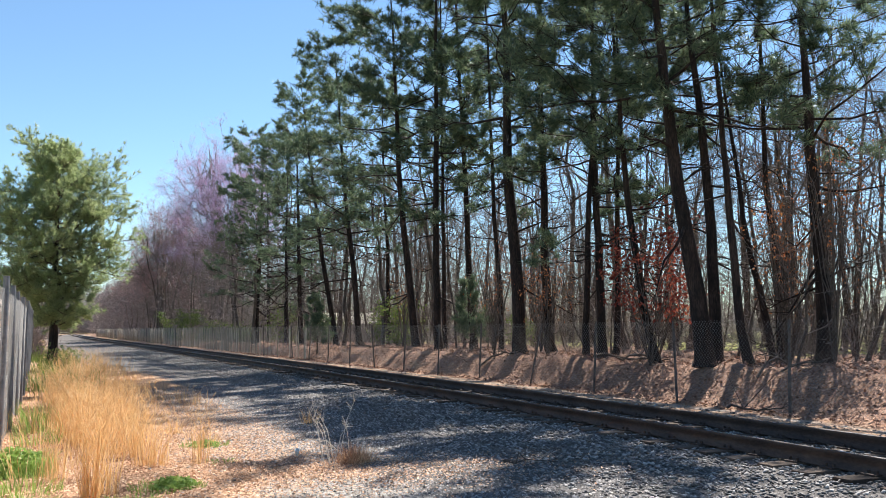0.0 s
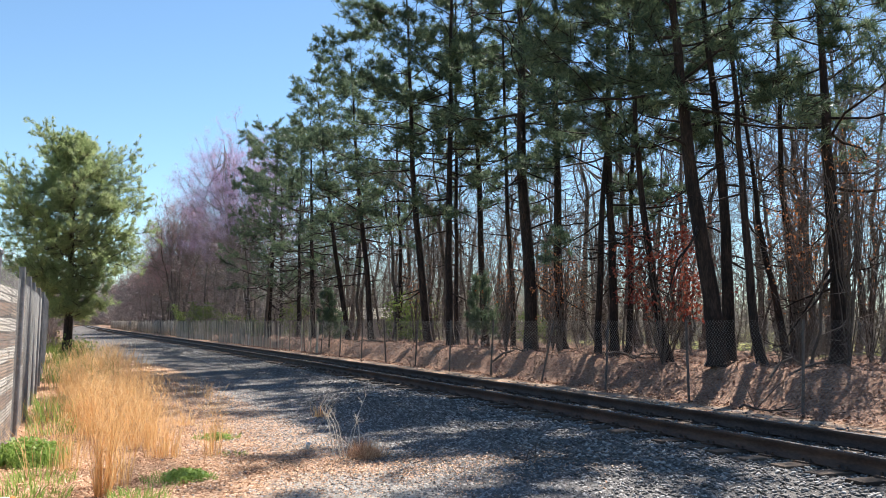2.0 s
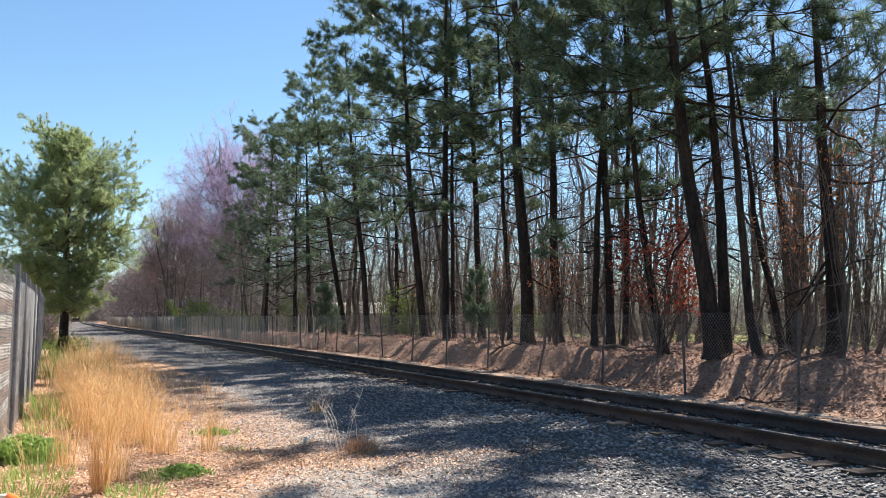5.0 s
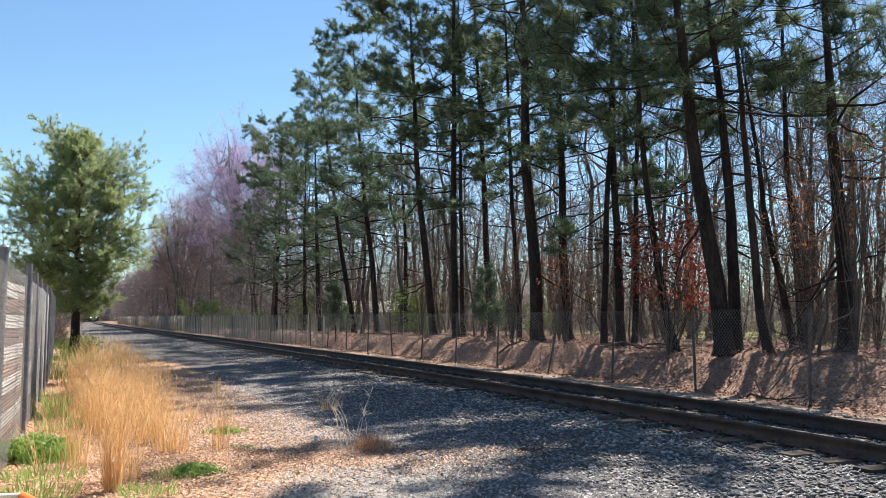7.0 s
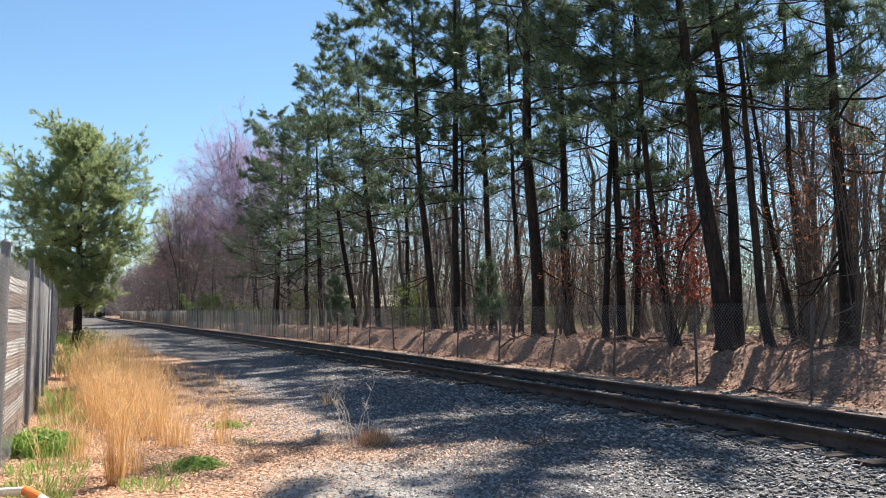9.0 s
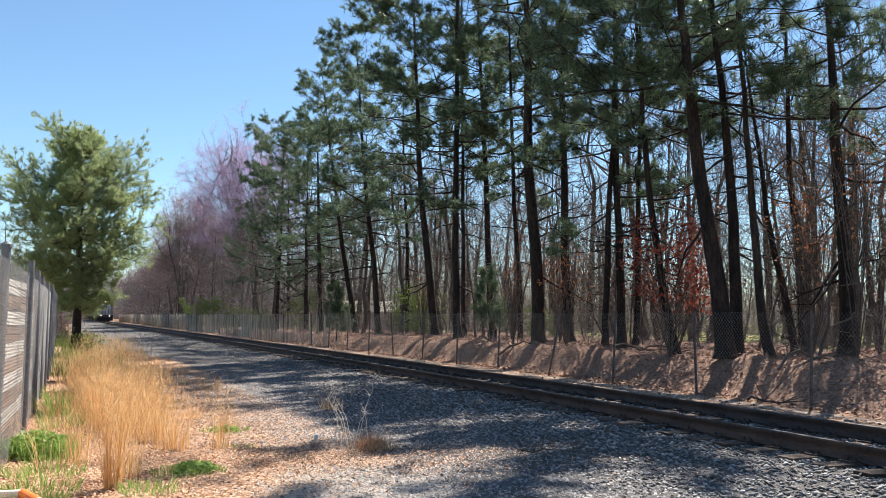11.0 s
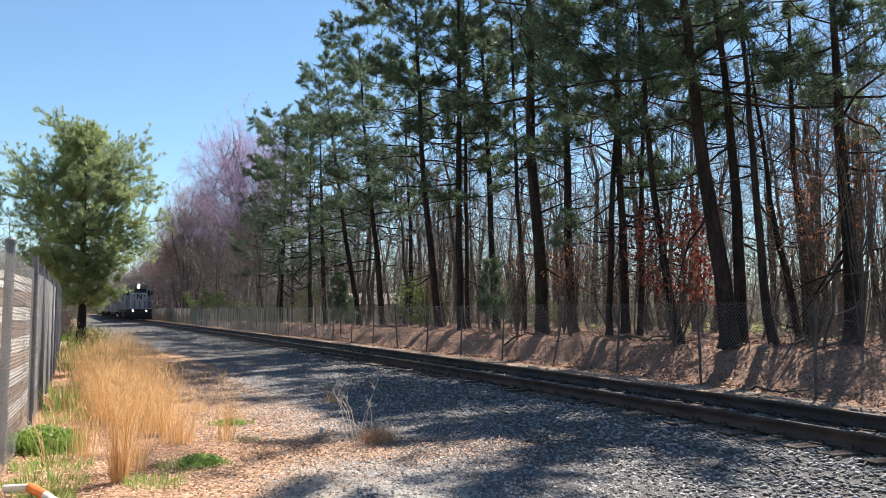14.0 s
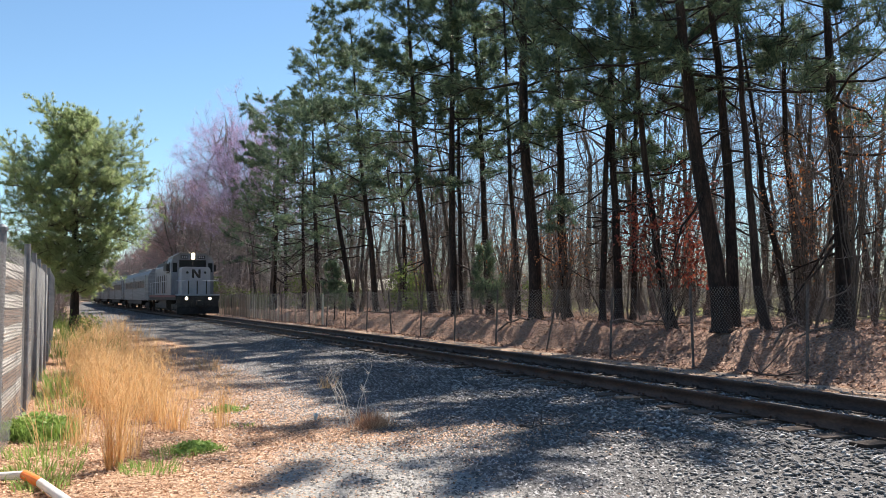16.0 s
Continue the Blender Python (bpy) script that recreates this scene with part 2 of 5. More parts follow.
class Tubes:
    """Gathers tapered tubes into one mesh."""

    def __init__(self):
        self.v, self.f, self.n = [], [], 0

    def add(self, pts, radii, sides=5):
        pts, radii = np.asarray(pts, float), np.asarray(radii, float)
        tang = np.gradient(pts, axis=0)
        tang /= np.linalg.norm(tang, axis=1)[:, None] + 1e-9
        ref = np.array([0.0, 0.0, 1.0]) if abs(tang[0, 2]) < 0.9 else np.array([1.0, 0.0, 0.0])
        a = np.cross(tang, ref)
        a /= np.linalg.norm(a, axis=1)[:, None] + 1e-9
        b = np.cross(tang, a)
        ang = np.arange(sides) / sides * 2 * np.pi
        ring = pts[:, None] + radii[:, None, None] * (np.cos(ang)[None, :, None] * a[:, None] + np.sin(ang)[None, :, None] * b[:, None])
        k = len(pts)
        i = np.arange(k - 1)[:, None] * sides
        j = np.arange(sides)[None, :]
        j2 = (j + 1) % sides
        quads = np.stack([i + j, i + j2, i + sides + j2, i + sides + j], axis=-1).reshape(-1, 4) + self.n
        self.v.append(ring.reshape(-1, 3))
        self.f.append(quads)
        self.n += k * sides

    def mesh(self, name, mat, smooth=True):
        return mesh_from(name, np.concatenate(self.v), np.concatenate(self.f), mat, smooth)


def blades(origins, dirs, lengths, width, normal_jitter, gen):
    """Thin triangles from the origins along dirs: needles, grass, twig tips."""
    k = len(origins)
    side = np.cross(dirs, gen.normal(size=(k, 3)) * normal_jitter + np.array([0, 0, 0.3]))
    side /= np.linalg.norm(side, axis=1)[:, None] + 1e-9
    w = (np.asarray(width) * np.ones(k))[:, None] / 2
    tip = origins + dirs * np.asarray(lengths)[:, None]
    v = np.stack([origins - side * w, origins + side * w, tip], axis=1).reshape(-1, 3)
    return v, np.arange(3 * k).reshape(-1, 3)


def leaf_quads(centres, size, gen, flat=0.0):
    """Small folded leaves as two triangles each, turned at random (flat: lying down)."""
    k = len(centres)
    d = gen.normal(size=(k, 3))
    d[:, 2] *= 1 - flat
    d /= np.linalg.norm(d, axis=1)[:, None] + 1e-9
    up = gen.normal(size=(k, 3)) * (1 - flat) + np.array([0, 0, 1.0]) * (0.4 + 2 * flat)
    s = np.cross(d, up)
    s /= np.linalg.norm(s, axis=1)[:, None] + 1e-9
    nn = np.cross(s, d)
    L = (size * gen.uniform(0.6, 1.4, k))[:, None]
    v = np.stack([centres - d * L, centres + s * L * 0.55 + nn * L * 0.2, centres + d * L, centres - s * L * 0.55 + nn * L * 0.2], axis=1)
    return v.reshape(-1, 3), np.arange(4 * k).reshape(-1, 4)


# ---------- the line of the track ----------
def line_x(y):
    y = np.asarray(y, float)
    yp = np.maximum(y, 0)
    q = np.clip(y - 65, 0, 150)
    r = np.clip(y - 262, 0, 200)
    return (8.91 - 0.3486 * y - 0.0058 * yp * yp / (1 + 0.04 * yp) + 0.00016 * q * q + 0.048 * np.maximum(y - 215, 0)
            - 0.0012 * r * r - 0.48 * np.maximum(y - 462, 0))


def line_slope(y):
    return (line_x(np.asarray(y, float) + 0.05) - line_x(np.asarray(y, float) - 0.05)) / 0.1


def beside(y, lat):
    """The place lat metres to the wooded side of the track's centre line, abreast of y."""
    s = line_slope(y)
    k = 1 / np.sqrt(1 + s * s)
    return line_x(y) + lat * k, y - lat * s * k


STEP_Y = np.arange(-60, 700, 0.25)
STEP_X = line_x(STEP_Y)
ARC = np.concatenate([[0], np.cumsum(np.hypot(np.diff(STEP_X), np.diff(STEP_Y)))])


def at_arc(s):
    """Point of the centre line at the arc length s (0 abreast of y = -60)."""
    return np.interp(s, ARC, STEP_X), np.interp(s, ARC, STEP_Y)


def lateral(x, y):
    """Signed distance from the track's centre line, positive towards the wood."""
    x, y = np.asarray(x, float), np.asarray(y, float)
    yy = y
    for _ in range(4):
        s = line_slope(yy)
        yy = yy + ((x - line_x(yy)) * s + (y - yy)) / (1 + s * s)
    return np.hypot(x - line_x(yy), y - yy) * np.sign(x - line_x(yy))


def smooth01(a, b, x):
    t = np.clip((x - a) / (b - a), 0, 1)
    return t * t * (3 - 2 * t)


def waves(x, y):
    return 0.5 * np.sin(0.9 * x + 1.3) * np.cos(0.7 * y) + 0.3 * np.sin(2.3 * x - 1.1 * y) + 0.2 * np.cos(3.7 * y + 2.9 * x)


def ground_z(x, y):
    x, y = np.asarray(x, float), np.asarray(y, float)
    la = lateral(x, y)
    z = 0.02 * waves(x, y)
    bed = smooth01(-5.6, -2.2, la) * (1 - smooth01(2.2, 3.8, la))
    z = z * (1 - bed) + bed * 0.085
    high = 0.72 - 0.34 * smooth01(42, 75, y)
    bank = smooth01(4.2, 5.7 + 0.8 * waves(x * 0.7, y * 0.7), la)
    z = z + bank * (high + 0.12 * waves(x, y) + 0.16 * waves(0.5 * x + 2.0, 0.5 * y)) + bank * 0.08 * waves(2.6 * x, 2.6 * y)
    return z


# ---------- ground ----------
def build_ground():
    xs = np.concatenate([np.linspace(-1500, -120, 12), np.linspace(-115, -32, 40), np.arange(-30, 34, 0.3), np.linspace(36, 110, 36), np.linspace(130, 1500, 12)])
    ys = np.concatenate([np.linspace(-1500, -60, 10), np.linspace(-50, 1, 24), np.arange(2, 62, 0.3), np.linspace(63, 240, 110), np.linspace(260, 2500, 14)])
    X, Y = np.meshgrid(xs, ys)
    Z = ground_z(X, Y)
    V = np.stack([X, Y, Z], -1).reshape(-1, 3)
    nx, ny = len(xs), len(ys)
    i = (np.arange(ny - 1)[:, None] * nx + np.arange(nx - 1)[None, :]).reshape(-1)
    F = np.stack([i, i + 1, i + nx + 1, i + nx], -1)
    me = mesh_from("ground", V, F, SOIL, True)
    la = lateral(X, Y).reshape(-1)
    x, y = V[:, 0], V[:, 1]
    dust = 0.85 * np.exp(-(((x + 0.3) / 1.6) ** 2 + ((y - 7.2) / 2.0) ** 2)) + 0.42 * np.exp(-((la + 5.9) / 0.8) ** 2) * (1 - smooth01(26, 36, y))
    edge = -1.8 * smooth01(28, 42, y)
    cinder = smooth01(edge - 5.9, edge - 4.6, la) * (1 - smooth01(1.8, 3.0, la))
    green = 0.9 * smooth01(11, 20, la) + 0.7 * smooth01(-13, -18, la)
    dust = dust + 0.5 * np.exp(-((la - 3.4) / 0.8) ** 2)
    bank = smooth01(3.6, 4.6, la)
    col = np.stack([dust, cinder, np.clip(green, 0, 1), bank], -1).astype(np.float32)
    at = me.color_attributes.new("cover", "FLOAT_COLOR", "POINT")
    at.data.foreach_set("color", np.clip(col, 0, 1).ravel())
    tagged(new("ground", me), "brown leaf litter, pale dust and grass beside the railway", "ground", kind="structure")


build_ground()


# ---------- railway track ----------
def build_track():
    track = empty("railway_track", label="single railway track with rusty rails on wooden ties", category="railway track", kind="structure")
    profile = [(-0.07, 0.0), (0.07, 0.0), (0.07, 0.012), (0.012, 0.035), (0.010, 0.12), (0.036, 0.145), (0.036, 0.178), (0.028, 0.187),
               (-0.028, 0.187), (-0.036, 0.178), (-0.036, 0.145), (-0.010, 0.12), (-0.012, 0.035), (-0.07, 0.012)]
    ys = np.concatenate([np.arange(-40, 80, 0.8), np.arange(80, 640, 5.0)])
    k = len(profile)
    for off in (-0.7525, 0.7525):
        rings = []
        for px_, pz in profile:
            x, y = beside(ys, off + px_)
            rings.append(np.stack([x, y, np.full_like(x, 0.123 + pz)], -1))
        V = np.stack(rings, 1).reshape(-1, 3)
        i = np.arange(len(ys) - 1)[:, None] * k
        j = np.arange(k)[None, :]
        F = np.stack([i + j, i + (j + 1) % k, i + k + (j + 1) % k, i + k + j], -1).reshape(-1, 4)
        top = np.tile(np.isin(np.arange(k), (7,)), len(ys) - 1).astype(int)
        child("rail", mesh_from("rail", V, F, [RAIL, RAIL_TOP], False, top), track, "rusty steel rail with a polished running surface")
    bm = bmesh.new()
    box(bm, -1.3, 1.3, -0.115, 0.115, -0.17, 0.0, 0.012)
    tie = bpy.data.meshes.new("tie")
    bm.to_mesh(tie), bm.free()
    tie.materials.append(TIE)
    bm = bmesh.new()
    for s in (-1, 1):
        box(bm, s * 0.7525 - 0.17, s * 0.7525 + 0.17, -0.09, 0.09, 0.0, 0.016)
        for dx in (-0.09, 0.09):
            for dy in (-0.05, 0.05):
                box(bm, s * 0.7525 + dx - 0.012, s * 0.7525 + dx + 0.012, dy - 0.012, dy + 0.012, 0.016, 0.05)
    plate = bpy.data.meshes.new("tie_plate")
    bm.to_mesh(plate), bm.free()
    plate.materials.append(RAIL)
    s0 = np.interp(2.0, STEP_Y, ARC)
    for i in range(290):
        x, y = at_arc(s0 + i * 0.53)
        a = math.degrees(math.atan2(-float(line_slope(y)), 1))
        m = pose(float(x), float(y), 0.118 + rng.normal() * 0.006, rng.normal() * 0.6, rng.normal() * 0.5, a + rng.normal() * 0.8)
        t = child("tie", tie, track, at=m)
        if i < 130:
            child("tie_plate", plate, t, at=pose(0, 0, 0.004))


build_track()


# ---------- trees ----------
def unit(v):
    return v / (np.linalg.norm(v, axis=-1, keepdims=True) + 1e-9)


def limb_curve(start, az, elev, length, lift, gen, k=6):
    """A limb that leaves at az and elev (radians) and bends upwards by lift."""
    u = np.linspace(0, 1, k)
    h = np.array([math.cos(az), math.sin(az), 0.0])
    side = np.array([-h[1], h[0], 0.0])
    out = start + length * (u[:, None] * math.cos(elev) * h + (u * math.sin(elev) + lift * u ** 2.2)[:, None] * np.array([0, 0, 1.0]))
    wob = np.cumsum(gen.normal(size=k)) * 0.11 * length
    return out + (u * wob)[:, None] * side + np.array([0, 0, 1.0]) * (u * np.cumsum(gen.normal(size=k)) * 0.06 * length)[:, None]


def pine(x, y, height, r, bend, crown, spread, seed, mat=None, limbs_per_m=4.6, tufts=5, needles=10, sparse=0.3, low_stubs=6, label=None, round_top=0.8, group="pines along the fence"):
    """A pine: bent, tapered trunk, whorled limbs with side twigs, and needle tufts towards the tips. bend: (height, shift in x)."""
    gen = np.random.default_rng(seed)
    height = height * (0.72 if y < 24 else 0.81) if y < 31 else height - 1.2
    r *= 0.88
    spread *= 1.18
    if y < 42:
        limbs_per_m *= 0.86
    if y > 33:
        tufts, sparse = tufts + 2, sparse * 0.85
    base = float(ground_z(x, y))
    thing = empty("pine_tree", x, y, base - 0.05, label=label or "tall pine with dark furrowed trunk and green needles", category="pine tree", group=group)
    bz = np.array([b[0] - base for b in bend] or [0.0])
    bx = np.array([b[1] for b in bend] or [0.0])
    tilt = (bx[-1] - bx[0]) / max(bz[-1] - bz[0], 1.0) * 0.7

    def shift(z):
        z = np.asarray(z, float)
        return np.interp(z, bz, bx) + np.maximum(z - bz[-1], 0) * tilt
    zs = np.concatenate([[0, 0.15, 0.4], np.linspace(0.9, height, 15)])
    wob = np.cumsum(gen.normal(size=len(zs))) * 0.022
    tx, ty = shift(zs) + wob, np.cumsum(gen.normal(size=len(zs))) * 0.02
    rad = r * np.clip(1 - 0.9 * (zs / height) ** 1.1, 0.05, 1)
    rad[0], rad[1], rad[2] = r * 1.45, r * 1.2, r * 1.06
    t = Tubes()
    t.add(np.stack([tx, ty, zs], -1), rad, 11)
    child("trunk", t.mesh("trunk", PINE_BARK), thing)
    wood, tuft_at, tuft_dir = Tubes(), [], []
    n = int((height - crown) * limbs_per_m)
    az0 = gen.uniform(0, 6.28)
    levels = np.concatenate([crown + (height - crown) * (np.arange(n) + gen.uniform(0, 1, n)) / n, gen.uniform(crown * 0.35, crown, low_stubs)])
    for i, z in enumerate(levels):
        live = i < n
        u = (z - crown) / (height - crown) if live else 0
        length = spread * (math.sqrt(max(1 - u * u * round_top, 0.02)) * (0.75 + 0.25 * min(1, 3 * u + 0.4))) * gen.uniform(0.55, 1.05)
        az = az0 + i * 2.4 + gen.normal() * 0.4
        bare = live and gen.uniform() < sparse
        if not live:
            length = spread * gen.uniform(0.2, 0.6)
        elif bare:
            length *= 0.6
        start = np.array([float(np.interp(z, zs, tx)), float(np.interp(z, zs, ty)), z])
        elev = -0.12 + 0.9 * u ** 1.5 + gen.normal() * 0.3
        pts = limb_curve(start, az, elev, length, 0.18 if live else -0.1, gen)
        rb = min(float(np.interp(z, zs, rad)) * 0.36, 0.012 + 0.016 * length)
        if rb > 0.036 and y < 33:
            big = Tubes()
            big.add(pts, np.linspace(rb, 0.007, len(pts)), 6)
            child("limb", big.mesh("limb", PINE_BARK), thing)
        else:
            wood.add(pts, np.linspace(rb, 0.007, len(pts)), 4)
        live = live and not bare
        m = int(4 + 3.0 * length)
        for _ in range(m):
            f = gen.uniform(0.45, 1.0) ** 0.8
            p = np.array([np.interp(f, np.linspace(0, 1, len(pts)), pts[:, c]) for c in range(3)])
            a2 = az + gen.choice((-1, 1)) * gen.uniform(0.35, 1.2)
            tw = limb_curve(p, a2, gen.normal() * 0.35 + 0.1, length * gen.uniform(0.14, 0.34) + 0.12, 0.2, gen, 4)
            wood.add(tw, np.linspace(0.011, 0.005, 4), 3)
            if live:
                d = unit(tw[-1] - tw[0])
                for g in gen.uniform(0.35, 1.05, tufts + 2 + int(3 * u) if gen.uniform() < 0.5 + 0.4 * u else 0):
                    tuft_at.append(tw[0] + (tw[-1] - tw[0]) * g + gen.normal(size=3) * 0.06)
                    tuft_dir.append(d)
        if live:
            for g in gen.uniform(0.75, 1.03, 5):
                tuft_at.append(pts[0] + (pts[-1] - pts[0]) * g + gen.normal(size=3) * 0.08)
                tuft_dir.append(unit(pts[-1] - pts[-2]))
    bark = PINE_BARK if mat is None else GREY_BARK
    fine = 0.021 if y < 32 else 0.034
    needles = int(needles * (1.6 if y < 32 else 1.0))
    o = np.repeat(np.array(tuft_at), needles, 0)
    d = unit(np.repeat(np.array(tuft_dir), needles, 0) * 0.55 + gen.normal(size=o.shape) * 0.75 + np.array([0, 0, 0.25]))
    v, f = blades(o, d, gen.uniform(0.15, 0.36, len(o)), fine, 1.0, gen)
    wv, wf = np.concatenate(wood.v), np.concatenate(wood.f)
    mats = np.concatenate([np.zeros(len(wf), int), np.ones(len(f), int)])
    child("crown", mesh_from("crown", np.concatenate([wv, v]), [wf, f + len(wv)], [bark, mat or NEEDLE], False, mats), thing)
    return thing


def grow(tubes, tips, p, d, length, r, level, gen, spread=0.6, rise=0.07):
    """Adds a branch and its side branches down to fine twigs."""
    k = 5 if level < 2 else 4
    pts = [p]
    dd = d.copy()
    for _ in range(k - 1):
        dd = unit(dd + gen.normal(size=3) * 0.22 + np.array([0, 0, rise]))
        pts.append(pts[-1] + dd * length / (k - 1))
    pts = np.array(pts)
    tubes.add(pts, np.linspace(r, r * 0.45 if level < 3 else 0.004, k), 6 if level == 0 else 4 if level == 1 else 3)
    tips.append((pts[-1], dd))
    if level >= 3:
        return
    for _ in range((6, 5, 5)[level]):
        f = gen.uniform(0.3, 1.0)
        q = np.array([np.interp(f, np.linspace(0, 1, k), pts[:, c]) for c in range(3)])
        a = unit(dd + gen.normal(size=3) * spread + np.array([0, 0, 0.1]))
        grow(tubes, tips, q, a, length * gen.uniform(0.35, 0.62), max(r * 0.42, 0.006), level + 1, gen, spread, rise)


def bare_meshes(seed, height, r, first=0.35, forks=7, twig=None, spread=0.85, flare=(0.15, 1.3), reach=0.40):
    """The meshes of a leafless tree: trunk, and branches down to twigs. Also its twig ends."""
    gen = np.random.default_rng(seed)
    trunk, wood, tips = Tubes(), Tubes(), []
    zs = np.linspace(0, height * 0.8, 9)
    path = np.stack([np.cumsum(gen.normal(size=9)) * 0.011 * height, np.cumsum(gen.normal(size=9)) * 0.011 * height, zs], -1)
    trunk.add(path, r * np.concatenate([[1.3], np.linspace(1, 0.25, 8)]), 8)
    for i in range(forks):
        f = first + (1 - first) * (i + gen.uniform(0, 1)) / forks
        q = np.array([np.interp(f, np.linspace(0, 1, 9), path[:, c]) for c in range(3)])
        az = i * 2.4 + gen.normal() * 0.5
        d = unit(np.array([math.cos(az), math.sin(az), gen.uniform(*flare)]))
        grow(wood, tips, q, d, height * (reach - 0.2 * f) * gen.uniform(0.8, 1.2), r * (0.55 - 0.35 * f), 1, gen, spread)
    grow(wood, tips, path[-1], np.array([0, 0, 1.0]), height * 0.22, r * 0.25, 1, gen, spread)
    return trunk.mesh("trunk", GREY_BARK), wood.mesh("branches", twig or TWIG), tips


BARE = [bare_meshes(100 + i, h, r, fst, fk, tw) for i, (h, r, fst, fk, tw) in enumerate(
    [(13, 0.13, 0.35, 7, None), (15, 0.15, 0.45, 7, None), (11, 0.10, 0.3, 7, None), (9, 0.07, 0.25, 7, None), (16, 0.17, 0.5, 7, None), (6, 0.045, 0.15, 7, None)])]


def bare_tree(x, y, kind, turn, size=1.0, lean=(0, 0), label="leafless grey deciduous tree with fine twigs", group="bare trees of the wood"):
    thing = empty("bare_tree", x, y, float(ground_z(x, y)) - 0.05, label=label, category="tree", group=group)
    thing.rotation_euler = (radians(lean[0]), radians(lean[1]), turn)
    thing.scale = (size, size, size)
    child("trunk", BARE[kind][0], thing)
    child("crown", BARE[kind][1], thing)
    return thing


# pines nearest the track, from the open end of the wood to the far one
pine(9.59, 19.5, 15.5, 0.23, [(0.8, 0), (3.0, 0.03), (5.1, -0.16), (7.2, -0.22), (9.3, -0.3)], 5.2, 3.6, 11, sparse=0.3, tufts=7, low_stubs=8)
pine(6.92, 20.1, 18.5, 0.26, [(0.9, 0), (2.7, -0.24), (3.8, -0.38), (5.2, -0.56), (6.6, -0.71), (8.1, -0.88), (9.5, -0.96)], 5.8, 3.8, 12, sparse=0.25, tufts=7)
pine(7.50, 20.8, 18.0, 0.19, [(1.0, 0), (3.1, -0.03), (5.3, -0.12), (6.8, -0.22), (8.3, -0.36), (9.8, -0.52)], 6.0, 3.2, 13, sparse=0.15, tufts=7)
pine(7.76, 19.5, 16.5, 0.13, [(0.9, 0), (2.4, -0.09), (3.7, -0.19), (5.1, -0.28), (6.5, -0.38), (7.9, -0.48), (9.3, -0.6)], 6.4, 2.9, 14, sparse=0.15, tufts=8)
pine(9.30, 21.5, 13.0, 0.12, [(0.9, 0), (3.2, -0.43), (4.2, -0.64)], 7.5, 2.2, 15, sparse=0.55)
pine(9.90, 22.6, 17.5, 0.13, [(0.9, 0), (3.2, -0.11), (5.6, -0.28), (8.9, -0.24)], 6.5, 2.8, 16, sparse=0.4)
pine(6.35, 22.4, 17.0, 0.14, [(0.8, 0), (2.1, -0.2), (3.2, -0.33), (5.6, -0.6), (8.0, -0.71)], 5.6, 3.2, 17, sparse=0.15, tufts=8)
pine(5.15, 25.8, 18.0, 0.13, [(0.9, 0), (4.4, 0.07), (8.0, 0.2), (11.8, 0.26)], 6.4, 3.0, 18, sparse=0.1, tufts=8)
pine(5.65, 25.9, 17.5, 0.17, [(0.8, 0), (4.4, -0.03), (6.2, -0.13), (9.0, -0.14)], 4.4, 3.3, 19, sparse=0.1, tufts=8)
pine(6.49, 27.7, 17.5, 0.13, [(0.9, 0), (6.5, 0.18), (9.5, 0.27)], 6.6, 3.0, 20, sparse=0.1, tufts=8)
pine(3.32, 28.6, 24.0, 0.27, [(0.9, 0), (3.7, -0.06), (6.7, -0.29), (8.7, -0.32), (10.8, -0.32), (12.9, -0.39)], 6.8, 3.9, 21, sparse=0.72, low_stubs=9)
pine(4.76, 30.3, 23.0, 0.21, [(0.9, 0), (3.2, -0.12), (7.0, -0.18), (10.2, -0.25)], 7.0, 3.0, 22, sparse=0.68)
pine(0.63, 34.9, 22.0, 0.19, [(0.8, 0), (7.8, -0.07), (12.8, -0.09)], 6.4, 3.6, 23, sparse=0.3)
pine(-0.36, 37.7, 19.0, 0.22, [(0.9, 0), (4.3, -0.32), (5.6, -0.48), (8.3, -0.75), (11.0, -0.86)], 6.0, 3.4, 24)
pine(1.05, 38.2, 21.0, 0.13, [(0.9, 0), (5.7, -0.09), (9.7, -0.22)], 7.5, 2.4, 25)
pine(3.28, 33.5, 19.0, 0.13, [(0.9, 0), (4.0, -0.16), (6.4, -0.33), (8.7, -0.44)], 5.5, 2.2, 26, sparse=0.2)
pine(2.24, 36.9, 21.0, 0.19, [(0.7, 0), (4.3, -0.24), (6.8, -0.33)], 8.0, 2.6, 27)
pine(-3.38, 44.1, 17.6, 0.20, [(0.6, 0), (4.8, -0.36), (7.9, -0.75), (11.0, -1.08)], 5.6, 3.6, 28)
pine(-5.29, 50.0, 17.3, 0.20, [(1.0, 0), (3.6, -0.47), (6.2, -0.94), (9.2, -1.34)], 5.6, 3.6, 29)
pine(-2.02, 47.1, 16.4, 0.16, [(0.7, 0), (6.6, -0.15), (9.9, -0.42)], 6.5, 3.0, 30)
pine(-8.6, 58.0, 16.9, 0.22, [(0.7, 0), (11.0, -0.5)], 5.0, 4.2, 31)
pine(-10.6, 63.5, 15.8, 0.2, [(0.7, 0), (11.0, -0.1)], 4.6, 3.8, 32)
pine(-13.6, 67.0, 17.5, 0.24, [(0.7, 0), (11.0, 0.2)], 4.0, 4.4, 33)
pine(-14.3, 76.0, 16.3, 0.22, [(0.7, 0), (11.0, -0.3)], 4.0, 4.4, 34)

